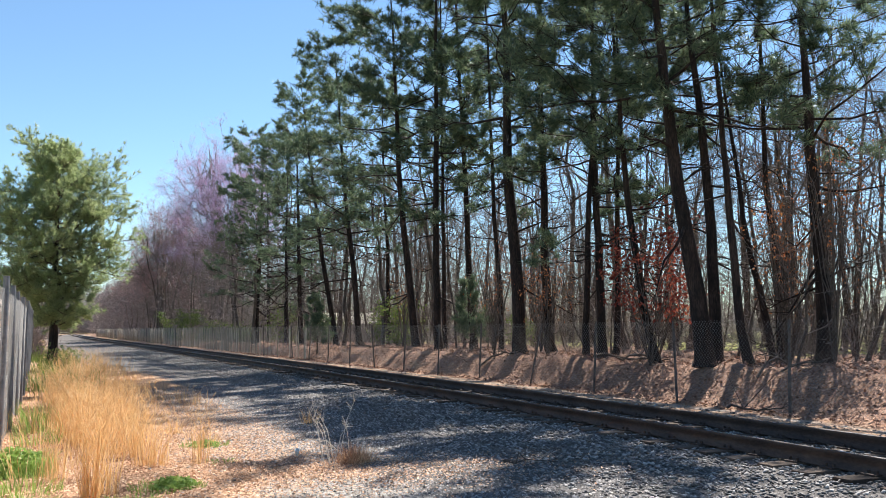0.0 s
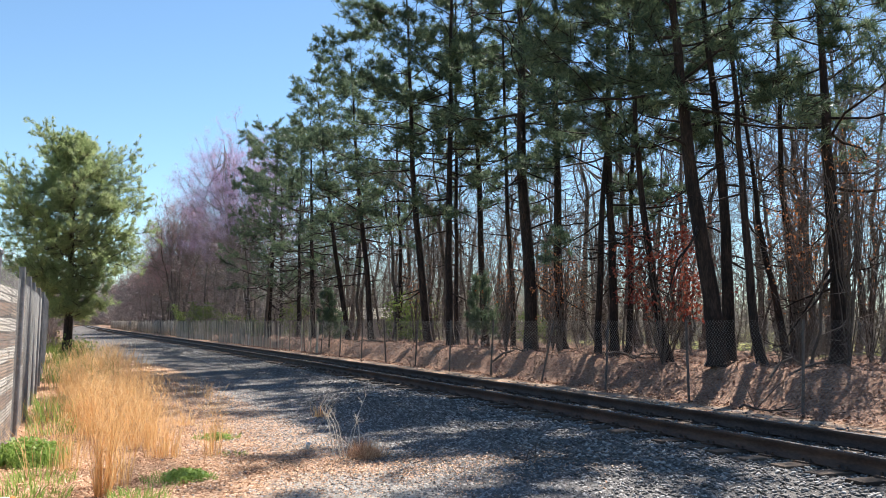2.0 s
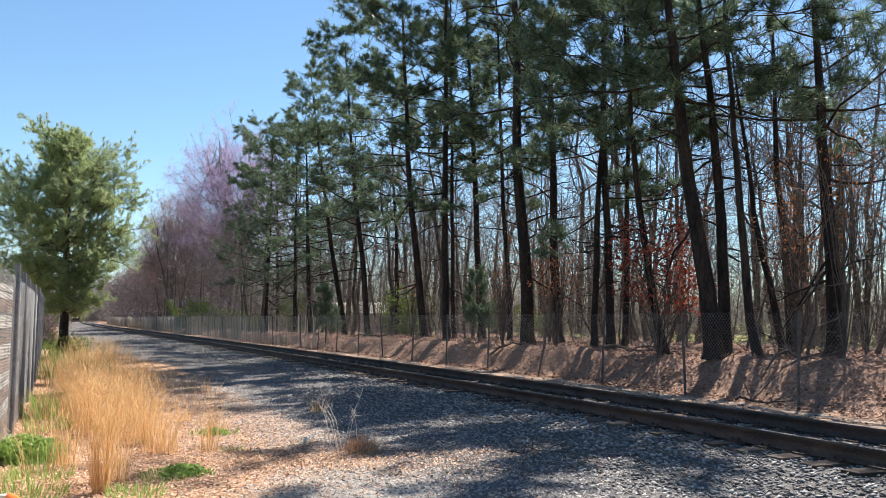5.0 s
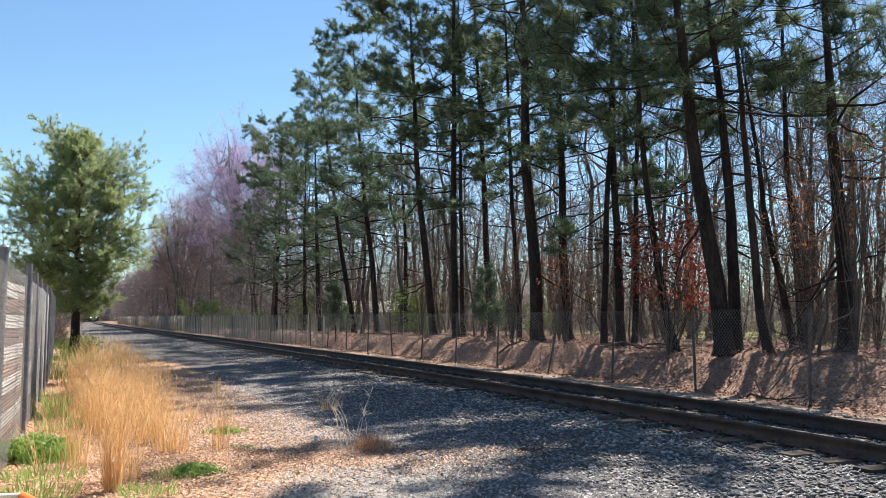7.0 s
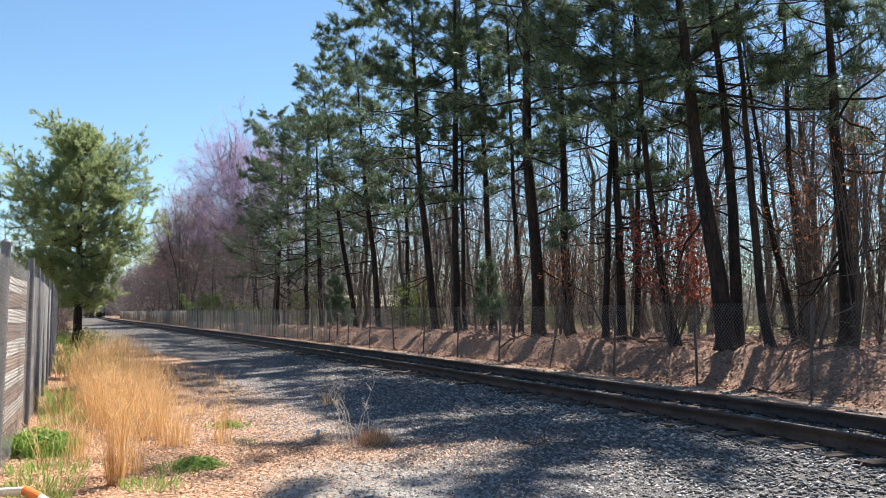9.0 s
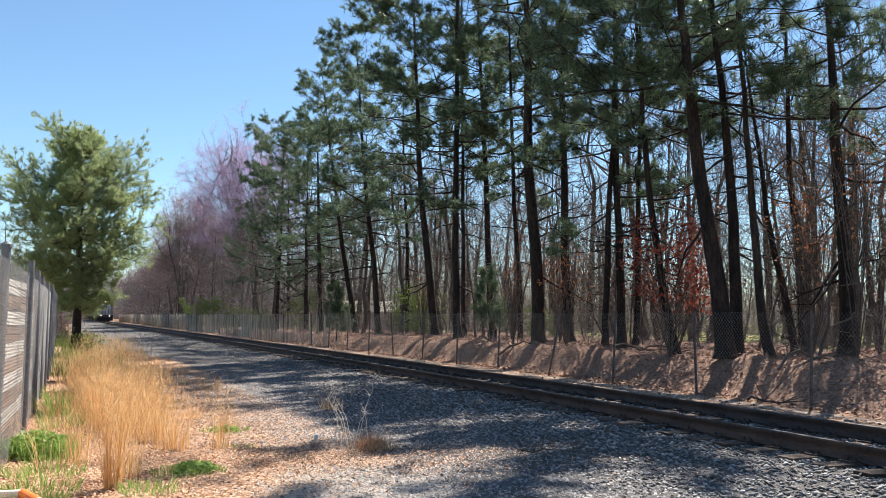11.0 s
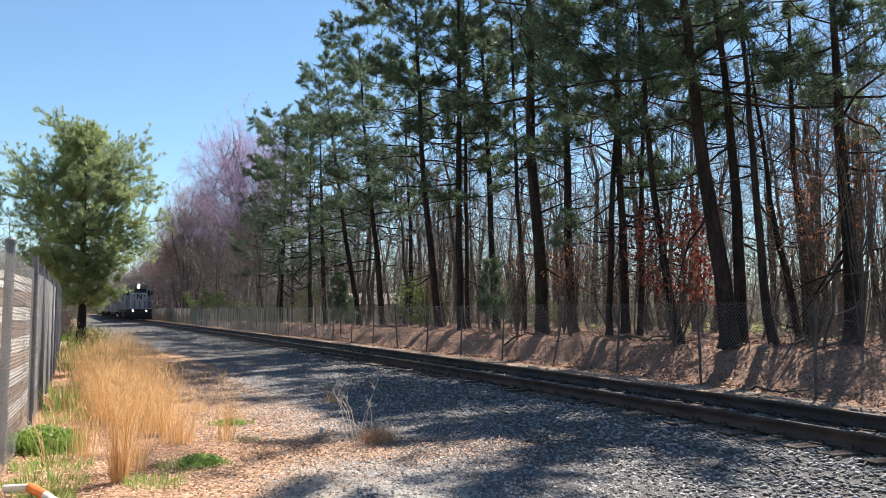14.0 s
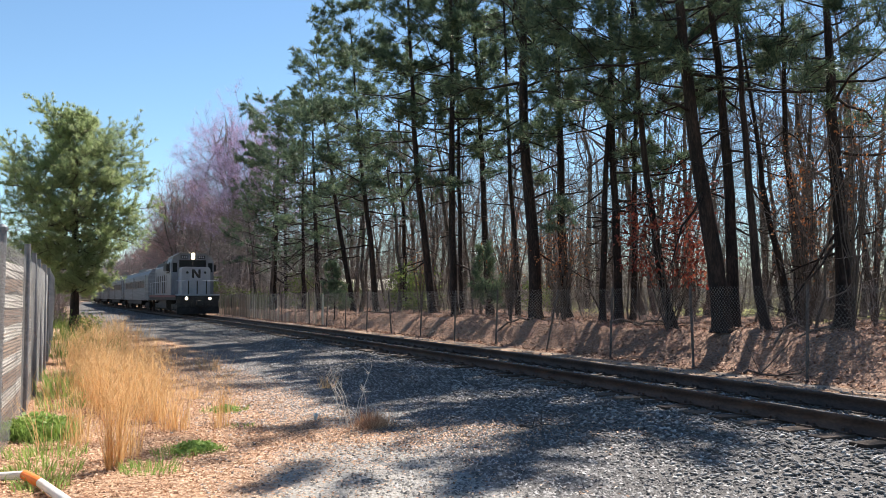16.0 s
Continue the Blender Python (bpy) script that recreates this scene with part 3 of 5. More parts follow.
# the pine that stands free at the near fence
def young_pine(x, y, height, r, reach, per_m, twigs, seed, label, group, mat=None, tuft=0.2, low=0.17):
    """A bushy young pine: ascending limbs all the way up, each twig ending in round brushes of needles. reach: (height share, limb length) pairs."""
    gen = np.random.default_rng(seed)
    thing = empty("pine_tree", x, y, float(ground_z(x, y)) - 0.05, label=label, category="pine tree", group=group)
    zs = np.linspace(0, height * 0.97, 12)
    tx, ty = np.cumsum(gen.normal(size=12)) * 0.035, np.cumsum(gen.normal(size=12)) * 0.03
    rad = r * np.clip(1 - 0.95 * zs / height, 0.06, 1)
    rad[0] *= 1.25
    t = Tubes()
    t.add(np.stack([tx, ty, zs], -1), rad, 10)
    child("trunk", t.mesh("trunk", PINE_BARK), thing)
    wood, at, way = Tubes(), [], []
    n = int(height * per_m)
    for i in range(n):
        u = low + (0.97 - low) * ((i + gen.uniform()) / n) ** 1.1
        z = u * height * 0.96
        start = np.array([float(np.interp(z, zs, tx)), float(np.interp(z, zs, ty)), z])
        length = float(np.interp(u, [q[0] for q in reach], [q[1] for q in reach])) * gen.uniform(0.45, 1.12)
        az = i * 2.4 + gen.normal() * 0.4
        pts = limb_curve(start, az, 0.08 + 0.2 * u ** 2 + gen.normal() * 0.3, length, 0.1, gen)
        wood.add(pts, np.linspace(min(float(np.interp(z, zs, rad)) * 0.4, 0.01 + 0.013 * length), 0.006, len(pts)), 4)
        at.append(pts[-1]), way.append(unit(pts[-1] - pts[-2]))
        for _ in range(int(twigs * (0.4 + 0.6 * length))):
            f = gen.uniform(0.12, 1.0) ** 0.75
            p = np.array([np.interp(f, np.linspace(0, 1, len(pts)), pts[:, c]) for c in range(3)])
            tw = limb_curve(p, az + gen.choice((-1, 1)) * gen.uniform(0.3, 1.4), 0.3 + gen.normal() * 0.55, length * gen.uniform(0.12, 0.32) + 0.2, 0.25, gen, 4)
            wood.add(tw, np.linspace(0.009, 0.005, 4), 3)
            d = unit(tw[-1] - tw[-2])
            for g in (1.0, gen.uniform(0.65, 0.85), gen.uniform(0.3, 0.6)):
                at.append(tw[0] + (tw[-1] - tw[0]) * g + gen.normal(size=3) * 0.05), way.append(unit(d + gen.normal(size=3) * 0.3))
    k = 30
    o = np.repeat(np.array(at), k, 0)
    w = np.repeat(np.array(way), k, 0)
    o = o - w * gen.uniform(0, 0.16, (len(o), 1))
    d = unit(w * 0.5 + gen.normal(size=o.shape) * 0.62)
    v, f = blades(o, d, gen.uniform(0.7, 1.15, len(o)) * tuft, 0.019, 1.0, gen)
    wv, wf = np.concatenate(wood.v), np.concatenate(wood.f)
    index = np.concatenate([np.zeros(len(wf), int), np.ones(len(f), int)])
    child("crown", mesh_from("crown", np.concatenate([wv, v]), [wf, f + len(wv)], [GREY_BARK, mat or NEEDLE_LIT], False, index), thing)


young_pine(-15.34, 34.4, 10.1, 0.2, [(0.1, 1.1), (0.27, 1.3), (0.36, 2.4), (0.44, 3.1), (0.58, 3.2), (0.7, 2.8), (0.78, 2.2), (0.88, 1.5), (1.0, 0.5)], 12, 13, 46,
           "young bushy pine standing beside the chain-link fence", "pine beside the near fence", low=0.19)
young_pine(-5.9, 46.0, 3.6, 0.04, [(0.2, 0.9), (0.6, 0.6), (1.0, 0.1)], 12, 5, 41, "small green evergreen sapling behind the far fence", "evergreen saplings", NEEDLE)
young_pine(1.9, 33.0, 3.2, 0.04, [(0.2, 0.9), (0.6, 0.6), (1.0, 0.1)], 10, 5, 42, "small green evergreen sapling behind the far fence", "evergreen saplings", NEEDLE)

# bare trees through the wood
gen = np.random.default_rng(55)
for i in range(190):
    yy = 16 + 110 * gen.uniform() ** 1.4
    la = gen.uniform(12.5 if yy < 36 else 7.5, 32)
    bx_, by_ = beside(yy, la)
    bare_tree(float(bx_), float(by_), int(gen.integers(0, 6)), gen.uniform(0, 6.28), gen.uniform(0.75, 1.15), (gen.normal() * 4, gen.normal() * 4))


gen = np.random.default_rng(60)
for i in range(80):
    bx_, by_ = beside(15 + 45 * gen.uniform(), gen.uniform(6.8, 20))
    bare_tree(float(bx_), float(by_), int(gen.choice((3, 5, 5))), gen.uniform(0, 6.28), gen.uniform(0.5, 1.0), (gen.normal() * 7, gen.normal() * 7), "slender leafless sapling with fine twigs", "saplings of the wood")


def budding_maple(x, y, seed, height, wide, count, label, base=0.25, buds=None):
    """A maple in bud: stems that fan out from low forks into a rounded dome, with a haze of small buds on the outer twigs."""
    thing = empty("maple_tree", x, y, float(ground_z(x, y)) - 0.05, label=label, category="tree", group="budding maples")
    g = np.random.default_rng(seed)
    trunk, wood = Tubes(), Tubes()
    fork = height * 0.12
    trunk.add([[0, 0, 0], [0.05, 0, fork * 0.5], [0, 0, fork]], [0.36, 0.3, 0.27], 8)
    child("trunk", trunk.mesh("trunk", GREY_BARK), thing)
    ends, ways = [], []
    for i in range(9):
        az, out = i * 2.4 + g.normal() * 0.3, wide * g.uniform(0.15, 0.6)
        top = np.array([math.cos(az) * out, math.sin(az) * out, height * g.uniform(0.7, 0.95)])
        u = np.linspace(0, 1, 8)[:, None]
        stem = np.array([0, 0, fork * 0.8]) * (1 - u) + top * np.concatenate([u ** 1.3, u ** 1.3, u], 1) + np.cumsum(g.normal(size=(8, 3)), 0) * 0.07
        wood.add(stem, np.linspace(0.17, 0.03, 8), 5)
        for _ in range(26):
            f = g.uniform(0.2, 1.0)
            p = np.array([np.interp(f, u[:, 0], stem[:, c]) for c in range(3)])
            a2, e2 = az + g.normal() * 1.0, math.acos(1 - g.uniform(0, 0.95))
            q = np.array([math.cos(a2) * math.sin(e2) * wide, math.sin(a2) * math.sin(e2) * wide, height * (base + (1 - base) * math.cos(e2) ** 0.8)]) * g.uniform(0.86, 1.0)
            q = p + (q - p) * min(1.0, 0.4 * height / (np.linalg.norm(q - p) + 1e-6))
            v_ = np.linspace(0, 1, 5)[:, None]
            br = p * (1 - v_) + q * v_ + np.array([0, 0, 0.1]) * height * (v_ ** 2 - v_) + g.normal(size=(5, 3)) * 0.12
            wood.add(br, np.linspace(0.05, 0.012, 5), 4)
            for _ in range(9):
                k = g.uniform(0.3, 1.0)
                t0 = np.array([np.interp(k, v_[:, 0], br[:, c]) for c in range(3)])
                d = unit(unit(q - p) * 0.6 + g.normal(size=3) * 0.6 + np.array([0, 0, 0.45]))
                t1 = t0 + d * g.uniform(0.6, 1.9)
                wood.add([t0, (t0 + t1) / 2 + g.normal(size=3) * 0.06, t1], [0.014, 0.011, 0.006], 3)
                ends.append(t1), ways.append(d)
    child("crown", wood.mesh("crown", PALE_TWIG), thing)
    p, d = np.array(ends), np.array(ways)
    pick = g.integers(0, len(p), count)
    o = p[pick] - d[pick] * g.uniform(-0.4, 1.0, count)[:, None] + g.normal(size=(count, 3)) * 0.22
    v, f = blades(o, unit(d[pick] + g.normal(size=(count, 3)) * 0.6), g.uniform(0.12, 0.42, count), 0.024, 1.0, g)
    child("bud_haze", mesh_from("bud_haze", v, f, buds or RED_BUD), thing, "reddish spring buds")


budding_maple(-23.2, 94.0, 311, 25.5, 7.8, 95000, "tall maple in pinkish-purple bud above the pines", 0.35, BUD)
budding_maple(-35.0, 110.0, 302, 19.5, 7.0, 60000, "spreading maple in red bud behind the fence", 0.15)
budding_maple(-29.5, 112.0, 303, 16.0, 6.0, 30000, "greyish-pink budding maple beside the track", 0.15)
budding_maple(-42.5, 130.0, 304, 14.0, 6.0, 9000, "greyish-pink budding maple beside the track", 0.15)
budding_maple(-51.0, 146.0, 305, 13.0, 6.0, 8000, "greyish-pink budding maple beside the track", 0.15)
budding_maple(-67.5, 181.0, 306, 13.0, 6.0, 8000, "greyish-pink budding maple beside the track", 0.15)

gen = np.random.default_rng(58)
for i in range(34):
    yy = gen.uniform(62, 150)
    bx_, by_ = beside(yy, gen.uniform(5.2, 11))
    bare_tree(float(bx_), float(by_), int(gen.integers(0, 5)), gen.uniform(0, 6.28), gen.uniform(0.7, 1.0), (gen.normal() * 5, gen.normal() * 5 - 3),
              "leafless grey tree leaning over the far fence", "bare trees at the far fence")

for i in range(5):
    a = i * 1.26
    bare_tree(-33.8 + 0.5 * math.cos(a), 107.0 + 0.5 * math.sin(a), (4, 1, 0, 4, 1)[i], a, 1.05, (-9 * math.sin(a), 9 * math.cos(a)), "one of several dark stems of a spreading old tree", "stems of the spreading tree")

gen = np.random.default_rng(59)
for i in range(10):
    yy = 24 + 30 * gen.uniform()
    bx_, by_ = beside(yy, gen.uniform(15.0, 28))
    bare_tree(float(bx_), float(by_), int(gen.choice((0, 1, 4))), gen.uniform(0, 6.28), gen.uniform(1.0, 1.2), (gen.normal() * 3, gen.normal() * 3),
              "tall leafless tree with fine upright twigs", "tall bare trees of the wood")


# ---------- woodland behind ----------
def leaf_cloud(thing_name, x, y, r, z0, z1, count, size, mat, label, seed, category="shrub", group="", kind=0, tree_size=0.45):
    """A small twiggy tree or shrub with leaves gathered in loose sprays."""
    g = np.random.default_rng(seed)
    base = float(ground_z(x, y))
    thing = empty(thing_name, x, y, base - 0.03, label=label, category=category, group=group)
    wood = Tubes()
    sprays = []
    for i in range(26):
        az = g.uniform(0, 6.28)
        top = np.array([math.cos(az) * r * g.uniform(0.3, 1), math.sin(az) * r * g.uniform(0.3, 1), g.uniform(z0, z1)])
        mid = top * np.array([0.35, 0.35, 0.5]) + g.normal(size=3) * 0.1
        pts = np.array([[0, 0, 0], mid, top]) if i % 3 == 0 else np.array([mid * 0.8 * np.array([0.2, 0.2, 1]), mid, top])
        wood.add(pts, [0.018, 0.012, 0.004], 4)
        for _ in range(6):
            f = g.uniform(0.4, 1.05)
            sprays.append(mid + (top - mid) * f + g.normal(size=3) * 0.16)
    child("crown", wood.mesh("crown", GREY_BARK), thing)
    pick = np.array(sprays)[g.integers(0, len(sprays), count)] + g.normal(size=(count, 3)) * np.array([0.22, 0.22, 0.07])
    v, f = leaf_quads(pick, size, g)
    child("foliage", mesh_from("foliage", v, f, mat), thing)


leaf_cloud("oak_sapling", 6.1, 22.0, 1.6, 1.7, 4.3, 1300, 0.058, CRIMSON_LEAF, "small oak holding rust-red dead leaves", 61, "tree", "saplings with dead leaves")
leaf_cloud("oak_sapling", 6.7, 23.5, 1.4, 1.8, 3.9, 800, 0.058, CRIMSON_LEAF, "small oak holding rust-red dead leaves", 62, "tree", "saplings with dead leaves")
leaf_cloud("beech_sapling", 9.2, 20.6, 0.8, 2.6, 5.4, 420, 0.036, OAK_LEAF, "thin beech with a few orange dead leaves", 63, "tree", "saplings with dead leaves")
leaf_cloud("beech_sapling", 9.9, 22.0, 0.9, 1.8, 3.4, 260, 0.036, OAK_LEAF, "thin beech with a few orange dead leaves", 64, "tree", "saplings with dead leaves")
leaf_cloud("beech_sapling", 4.3, 30.0, 1.0, 1.8, 5.0, 420, 0.036, OAK_LEAF, "thin beech with a few orange dead leaves", 65, "tree", "saplings with dead leaves")
leaf_cloud("beech_sapling", 10.9, 20.5, 0.9, 1.5, 6.4, 320, 0.036, OAK_LEAF, "thin beech with a few orange dead leaves", 66, "tree", "saplings with dead leaves")
for i, (bx_, by_, bz0, bz1, cnt) in enumerate([(4.1, 27.0, 1.8, 4.2, 340), (2.5, 29.0, 2.0, 4.8, 260), (10.6, 23.4, 3.2, 6.6, 420), (3.0, 35.5, 2.0, 5.0, 320), (-1.0, 40.0, 1.8, 4.4, 300), (9.4, 18.6, 3.4, 6.0, 300)]):
    leaf_cloud("beech_sapling", bx_, by_, 0.9, bz0, bz1, cnt, 0.036, OAK_LEAF, "thin beech with a few orange dead leaves", 110 + i, "tree", "saplings with dead leaves")
for i, (sy, sl, sr, sz, cnt) in enumerate([(86, 6.0, 2.1, 3.8, 3600), (80, 6.5, 1.9, 3.4, 3000), (94, 6.0, 2.2, 3.6, 2800), (41, 8.5, 1.3, 2.8, 1400), (44, 9.5, 1.2, 2.4, 1000),
                                        (64, 9.5, 2.0, 3.4, 2400), (58, 11.0, 1.6, 2.2, 1300), (49, 13, 1.4, 2.0, 1000), (70, 7.5, 1.6, 1.9, 1400), (36, 13, 1.2, 1.6, 700), (74, 9.0, 1.6, 1.8, 1200)]):
    sx, sy = beside(sy, sl)
    leaf_cloud("shrub", float(sx), float(sy), sr, 0.3, sz, cnt, 0.07, SHRUB_LEAF, "yellow-green leafy shrub under the trees", 70 + i, "shrub", "green shrubs of the wood")


def build_far_woods():
    """Thin stems and twigs that fill the wood behind the nearer trees."""
    g = np.random.default_rng(91)
    stems = Tubes()
    for _ in range(900):
        yy = 12 + 190 * g.uniform() ** 1.5
        la = 9 + 55 * g.uniform() ** 1.2
        x, y = beside(yy, la)
        z0 = float(ground_z(x, y)) - 0.1
        h = g.uniform(2.5, 12.0)
        lean = g.normal(size=2) * 0.1 * h
        r = g.uniform(0.015, 0.06)
        u = np.linspace(0, 1, 6)
        px_ = x + lean[0] * u ** 1.5 + np.cumsum(g.normal(size=6)) * 0.05 * h ** 0.5
        py_ = y + lean[1] * u ** 1.5
        stem = np.stack([px_, py_, z0 + h * u], -1)
        stems.add(stem, r * np.linspace(1, 0.25, 6), 4)
        for _ in range(5):
            i = int(g.integers(1, 5))
            q = stem[i] + np.array([g.normal(), g.normal(), abs(g.normal()) + 0.4]) * h * 0.07
            stems.add([stem[i], (stem[i] + q) / 2 + g.normal(size=3) * 0.06, q], [r * 0.45, r * 0.35, r * 0.12], 3)
    tagged(new("woodland_stems", stems.mesh("woodland_stems", GREY_BARK)), "thin grey stems of the leafless wood", "woodland", kind="stuff")
    k = 300000
    yy = 10 + 170 * g.uniform(size=k) ** 1.5
    la = 7.5 + 50 * g.uniform(size=k) ** 1.1
    x, y = beside(yy, la)
    z = ground_z(x, y) + 0.2 + 9.5 * g.uniform(size=k) ** 1.9
    o = np.stack([x, y, z], -1)
    d = unit(g.normal(size=(k, 3)) * np.array([0.9, 0.9, 0.6]) + np.array([0, 0, 0.2]))
    v, f = blades(o, d, g.uniform(0.25, 1.2, k), g.uniform(0.008, 0.018, k) * (1 + yy / 100), 1.0, g)
    tagged(new("woodland_twigs", mesh_from("woodland_twigs", v, f, PALE_TWIG)), "tangled brown twigs of the leafless wood", "woodland", kind="stuff")
    k = 52000
    x = g.uniform(-260, 160, k)
    y = g.uniform(150, 420, k)
    keep = np.abs(lateral(x, y)) > 7
    x, y = x[keep], y[keep]
    k = len(x)
    h = 8 + 4 * np.sin(x * 0.05) + 3 * np.sin(x * 0.17 + y * 0.1)
    z = ground_z(x, y) + h * g.uniform(size=k) ** 0.9
    o = np.stack([x, y, z], -1)
    d = unit(g.normal(size=(k, 3)) * 0.7 + np.array([0, 0, 0.6]))
    # the twig colour here carries the haze of the distance
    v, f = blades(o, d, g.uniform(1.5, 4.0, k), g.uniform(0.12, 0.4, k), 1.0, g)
    tagged(new("distant_trees", mesh_from("distant_trees", v, f, HAZE_TWIG)), "distant grey-brown line of leafless trees", "woodland", kind="stuff")


build_far_woods()

# trees and brush on the near side, past the free-standing pine
gen = np.random.default_rng(56)
for i in range(26):
    yy = gen.uniform(62, 210)
    bx_, by_ = beside(yy, -gen.uniform(9.5, 19))
    bare_tree(float(bx_), float(by_), int(gen.integers(2, 6)), gen.uniform(0, 6.28), gen.uniform(0.6, 1.0), (gen.normal() * 4, gen.normal() * 4),
              "leafless grey tree beside the far track", "bare trees past the pine")


def build_corridor():
    """The hazy grey-brown trees that close in over the far end of the track."""
    g = np.random.default_rng(94)
    k = 105000
    yy = 115 + 270 * g.uniform(size=k) ** 1.15
    la = (5.2 + 26 * g.uniform(size=k) ** 1.3) * np.where(g.uniform(size=k) < 0.5, -1, 1)
    x, y = beside(yy, la)
    z = ground_z(x, y) + 0.2 + 13.0 * g.uniform(size=k) ** 1.1 * (0.75 + 0.25 * np.sin(yy * 0.21 + la))
    d = unit(g.normal(size=(k, 3)) * np.array([0.9, 0.9, 0.55]) + np.array([0, 0, 0.45]))
    v, f = blades(np.stack([x, y, z], -1), d, g.uniform(0.8, 2.8, k), g.uniform(0.03, 0.09, k), 1.0, g)
    tagged(new("corridor_trees", mesh_from("corridor_trees", v, f, PALE_TWIG)), "hazy grey-brown leafless trees closing over the far track", "woodland", kind="stuff")


build_corridor()


def build_far_grove():
    """The grove into which the track bends away, and the thicket on the inside of the bend."""
    g = np.random.default_rng(96)
    k = 60000
    y = g.uniform(285, 385, k)
    x = -y * g.uniform(0.34, 0.56, k)
    keep = np.abs(lateral(x, y)) > 5
    x, y = x[keep], y[keep]
    z = ground_z(x, y) + (12 + 3 * np.sin(x * 0.3) + 2 * np.sin(x * 0.9 + y * 0.2)) * g.uniform(size=len(x)) ** 0.9
    d = unit(g.normal(size=(len(x), 3)) * np.array([0.7, 0.7, 0.5]) + np.array([0, 0, 0.5]))
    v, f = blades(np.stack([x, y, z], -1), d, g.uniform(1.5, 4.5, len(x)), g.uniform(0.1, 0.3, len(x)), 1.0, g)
    tagged(new("far_grove", mesh_from("far_grove", v, f, HAZE_TWIG)), "grey-brown leafless grove where the track bends away", "woodland", kind="stuff")
    k = 14000
    x, y = beside(g.uniform(258, 292, k), -g.uniform(3.6, 18, k))
    z = ground_z(x, y) + 5.0 * g.uniform(size=k)
    d = unit(g.normal(size=(k, 3)) * 0.7 + np.array([0, 0, 0.4]))
    v, f = blades(np.stack([x, y, z], -1), d, g.uniform(0.6, 2.0, k), g.uniform(0.05, 0.14, k), 1.0, g)
    tagged(new("bend_thicket", mesh_from("bend_thicket", v, f, TWIG)), "leafless brown thicket on the inside of the bend", "brush", kind="stuff")


build_far_grove()


def build_near_side_brush():
    """Grey-brown brush and low branches along the far stretch of the track, on the side of the free pine."""
    g = np.random.default_rng(93)
    k = 60000
    yy = 48 + 180 * g.uniform(size=k) ** 1.2
    la = -8.8 - 32 * g.uniform(size=k) ** 1.6
    x, y = beside(yy, la)
    z = ground_z(x, y) + 0.1 + 7.0 * g.uniform(size=k) ** 1.5 * smooth01(46, 75, yy)
    d = unit(g.normal(size=(k, 3)) * np.array([0.8, 0.8, 0.55]) + np.array([0, 0, 0.5]))
    v, f = blades(np.stack([x, y, z], -1), d, g.uniform(0.5, 1.8, k), g.uniform(0.012, 0.03, k) * (1 + yy / 100), 1.0, g)
    tagged(new("trackside_brush", mesh_from("trackside_brush", v, f, TWIG)), "leafless grey-brown brush along the far track", "brush", kind="stuff")
    k = 24000
    yy = 62 + 150 * g.uniform(size=k) ** 1.2
    la = 4.4 + 8 * g.uniform(size=k)
    x, y = beside(yy, la)
    z = ground_z(x, y) + 0.3 + 9.0 * g.uniform(size=k) ** 1.1
    v, f = blades(np.stack([x, y, z], -1), unit(g.normal(size=(k, 3)) * np.array([0.9, 0.9, 0.5]) + np.array([-0.3, 0, 0.3])), g.uniform(0.5, 1.8, k), g.uniform(0.012, 0.03, k) * (1 + yy / 100), 1.0, g)
    tagged(new("fence_brush", mesh_from("fence_brush", v, f, PALE_TWIG)), "fine reddish-grey twigs hanging over the far fence", "brush", kind="stuff")


build_near_side_brush()
leaf_cloud("shrub", -14.6, 33.6, 0.8, 0.2, 0.95, 700, 0.05, SHRUB_LEAF, "low green bush at the foot of the pine", 88, "shrub", "green shrubs of the wood")
leaf_cloud("shrub", -15.9, 32.9, 0.8, 0.2, 1.3, 500, 0.05, SHRUB_LEAF, "low green bush at the foot of the pine", 89, "shrub", "green shrubs of the wood")


def bent_blades(o, d, length, width, droop, gen):
    """Grass blades of two lengths that bend over."""
    k = len(o)
    side = unit(np.cross(d, gen.normal(size=(k, 3)) + np.array([0, 0, 0.2])))
    w = (np.ones(k) * width)[:, None] / 2
    L = np.asarray(length)[:, None]
    h = unit(d * np.array([1, 1, 0.0]) + gen.normal(size=(k, 3)) * np.array([0.3, 0.3, 0]))
    mid = o + d * L * 0.6
    tip = mid + unit(d + h * droop) * L * 0.4
    v = np.stack([o - side * w, o + side * w, mid + side * w * 0.8, mid - side * w * 0.8, tip], 1).reshape(-1, 3)
    b = np.arange(k)[:, None] * 5
    return v, [b + np.array([[0, 1, 2, 3]]), b + np.array([[3, 2, 4]])]


def tuft_blades(cx, cy, radius, count, height, width, lean, droop, gen):
    a, rr = gen.uniform(0, 6.28, count), radius * np.sqrt(gen.uniform(size=count))
    x, y = cx + rr * np.cos(a), cy + rr * np.sin(a)
    o = np.stack([x, y, ground_z(x, y) - 0.01], -1)
    d = unit(np.stack([np.cos(a) * lean * gen.uniform(0, 1.2, count), np.sin(a) * lean * gen.uniform(0, 1.2, count), np.ones(count)], -1) + gen.normal(size=(count, 3)) * 0.05)
    return bent_blades(o, d, height * gen.uniform(0.3, 1.12, count), width, droop, gen)


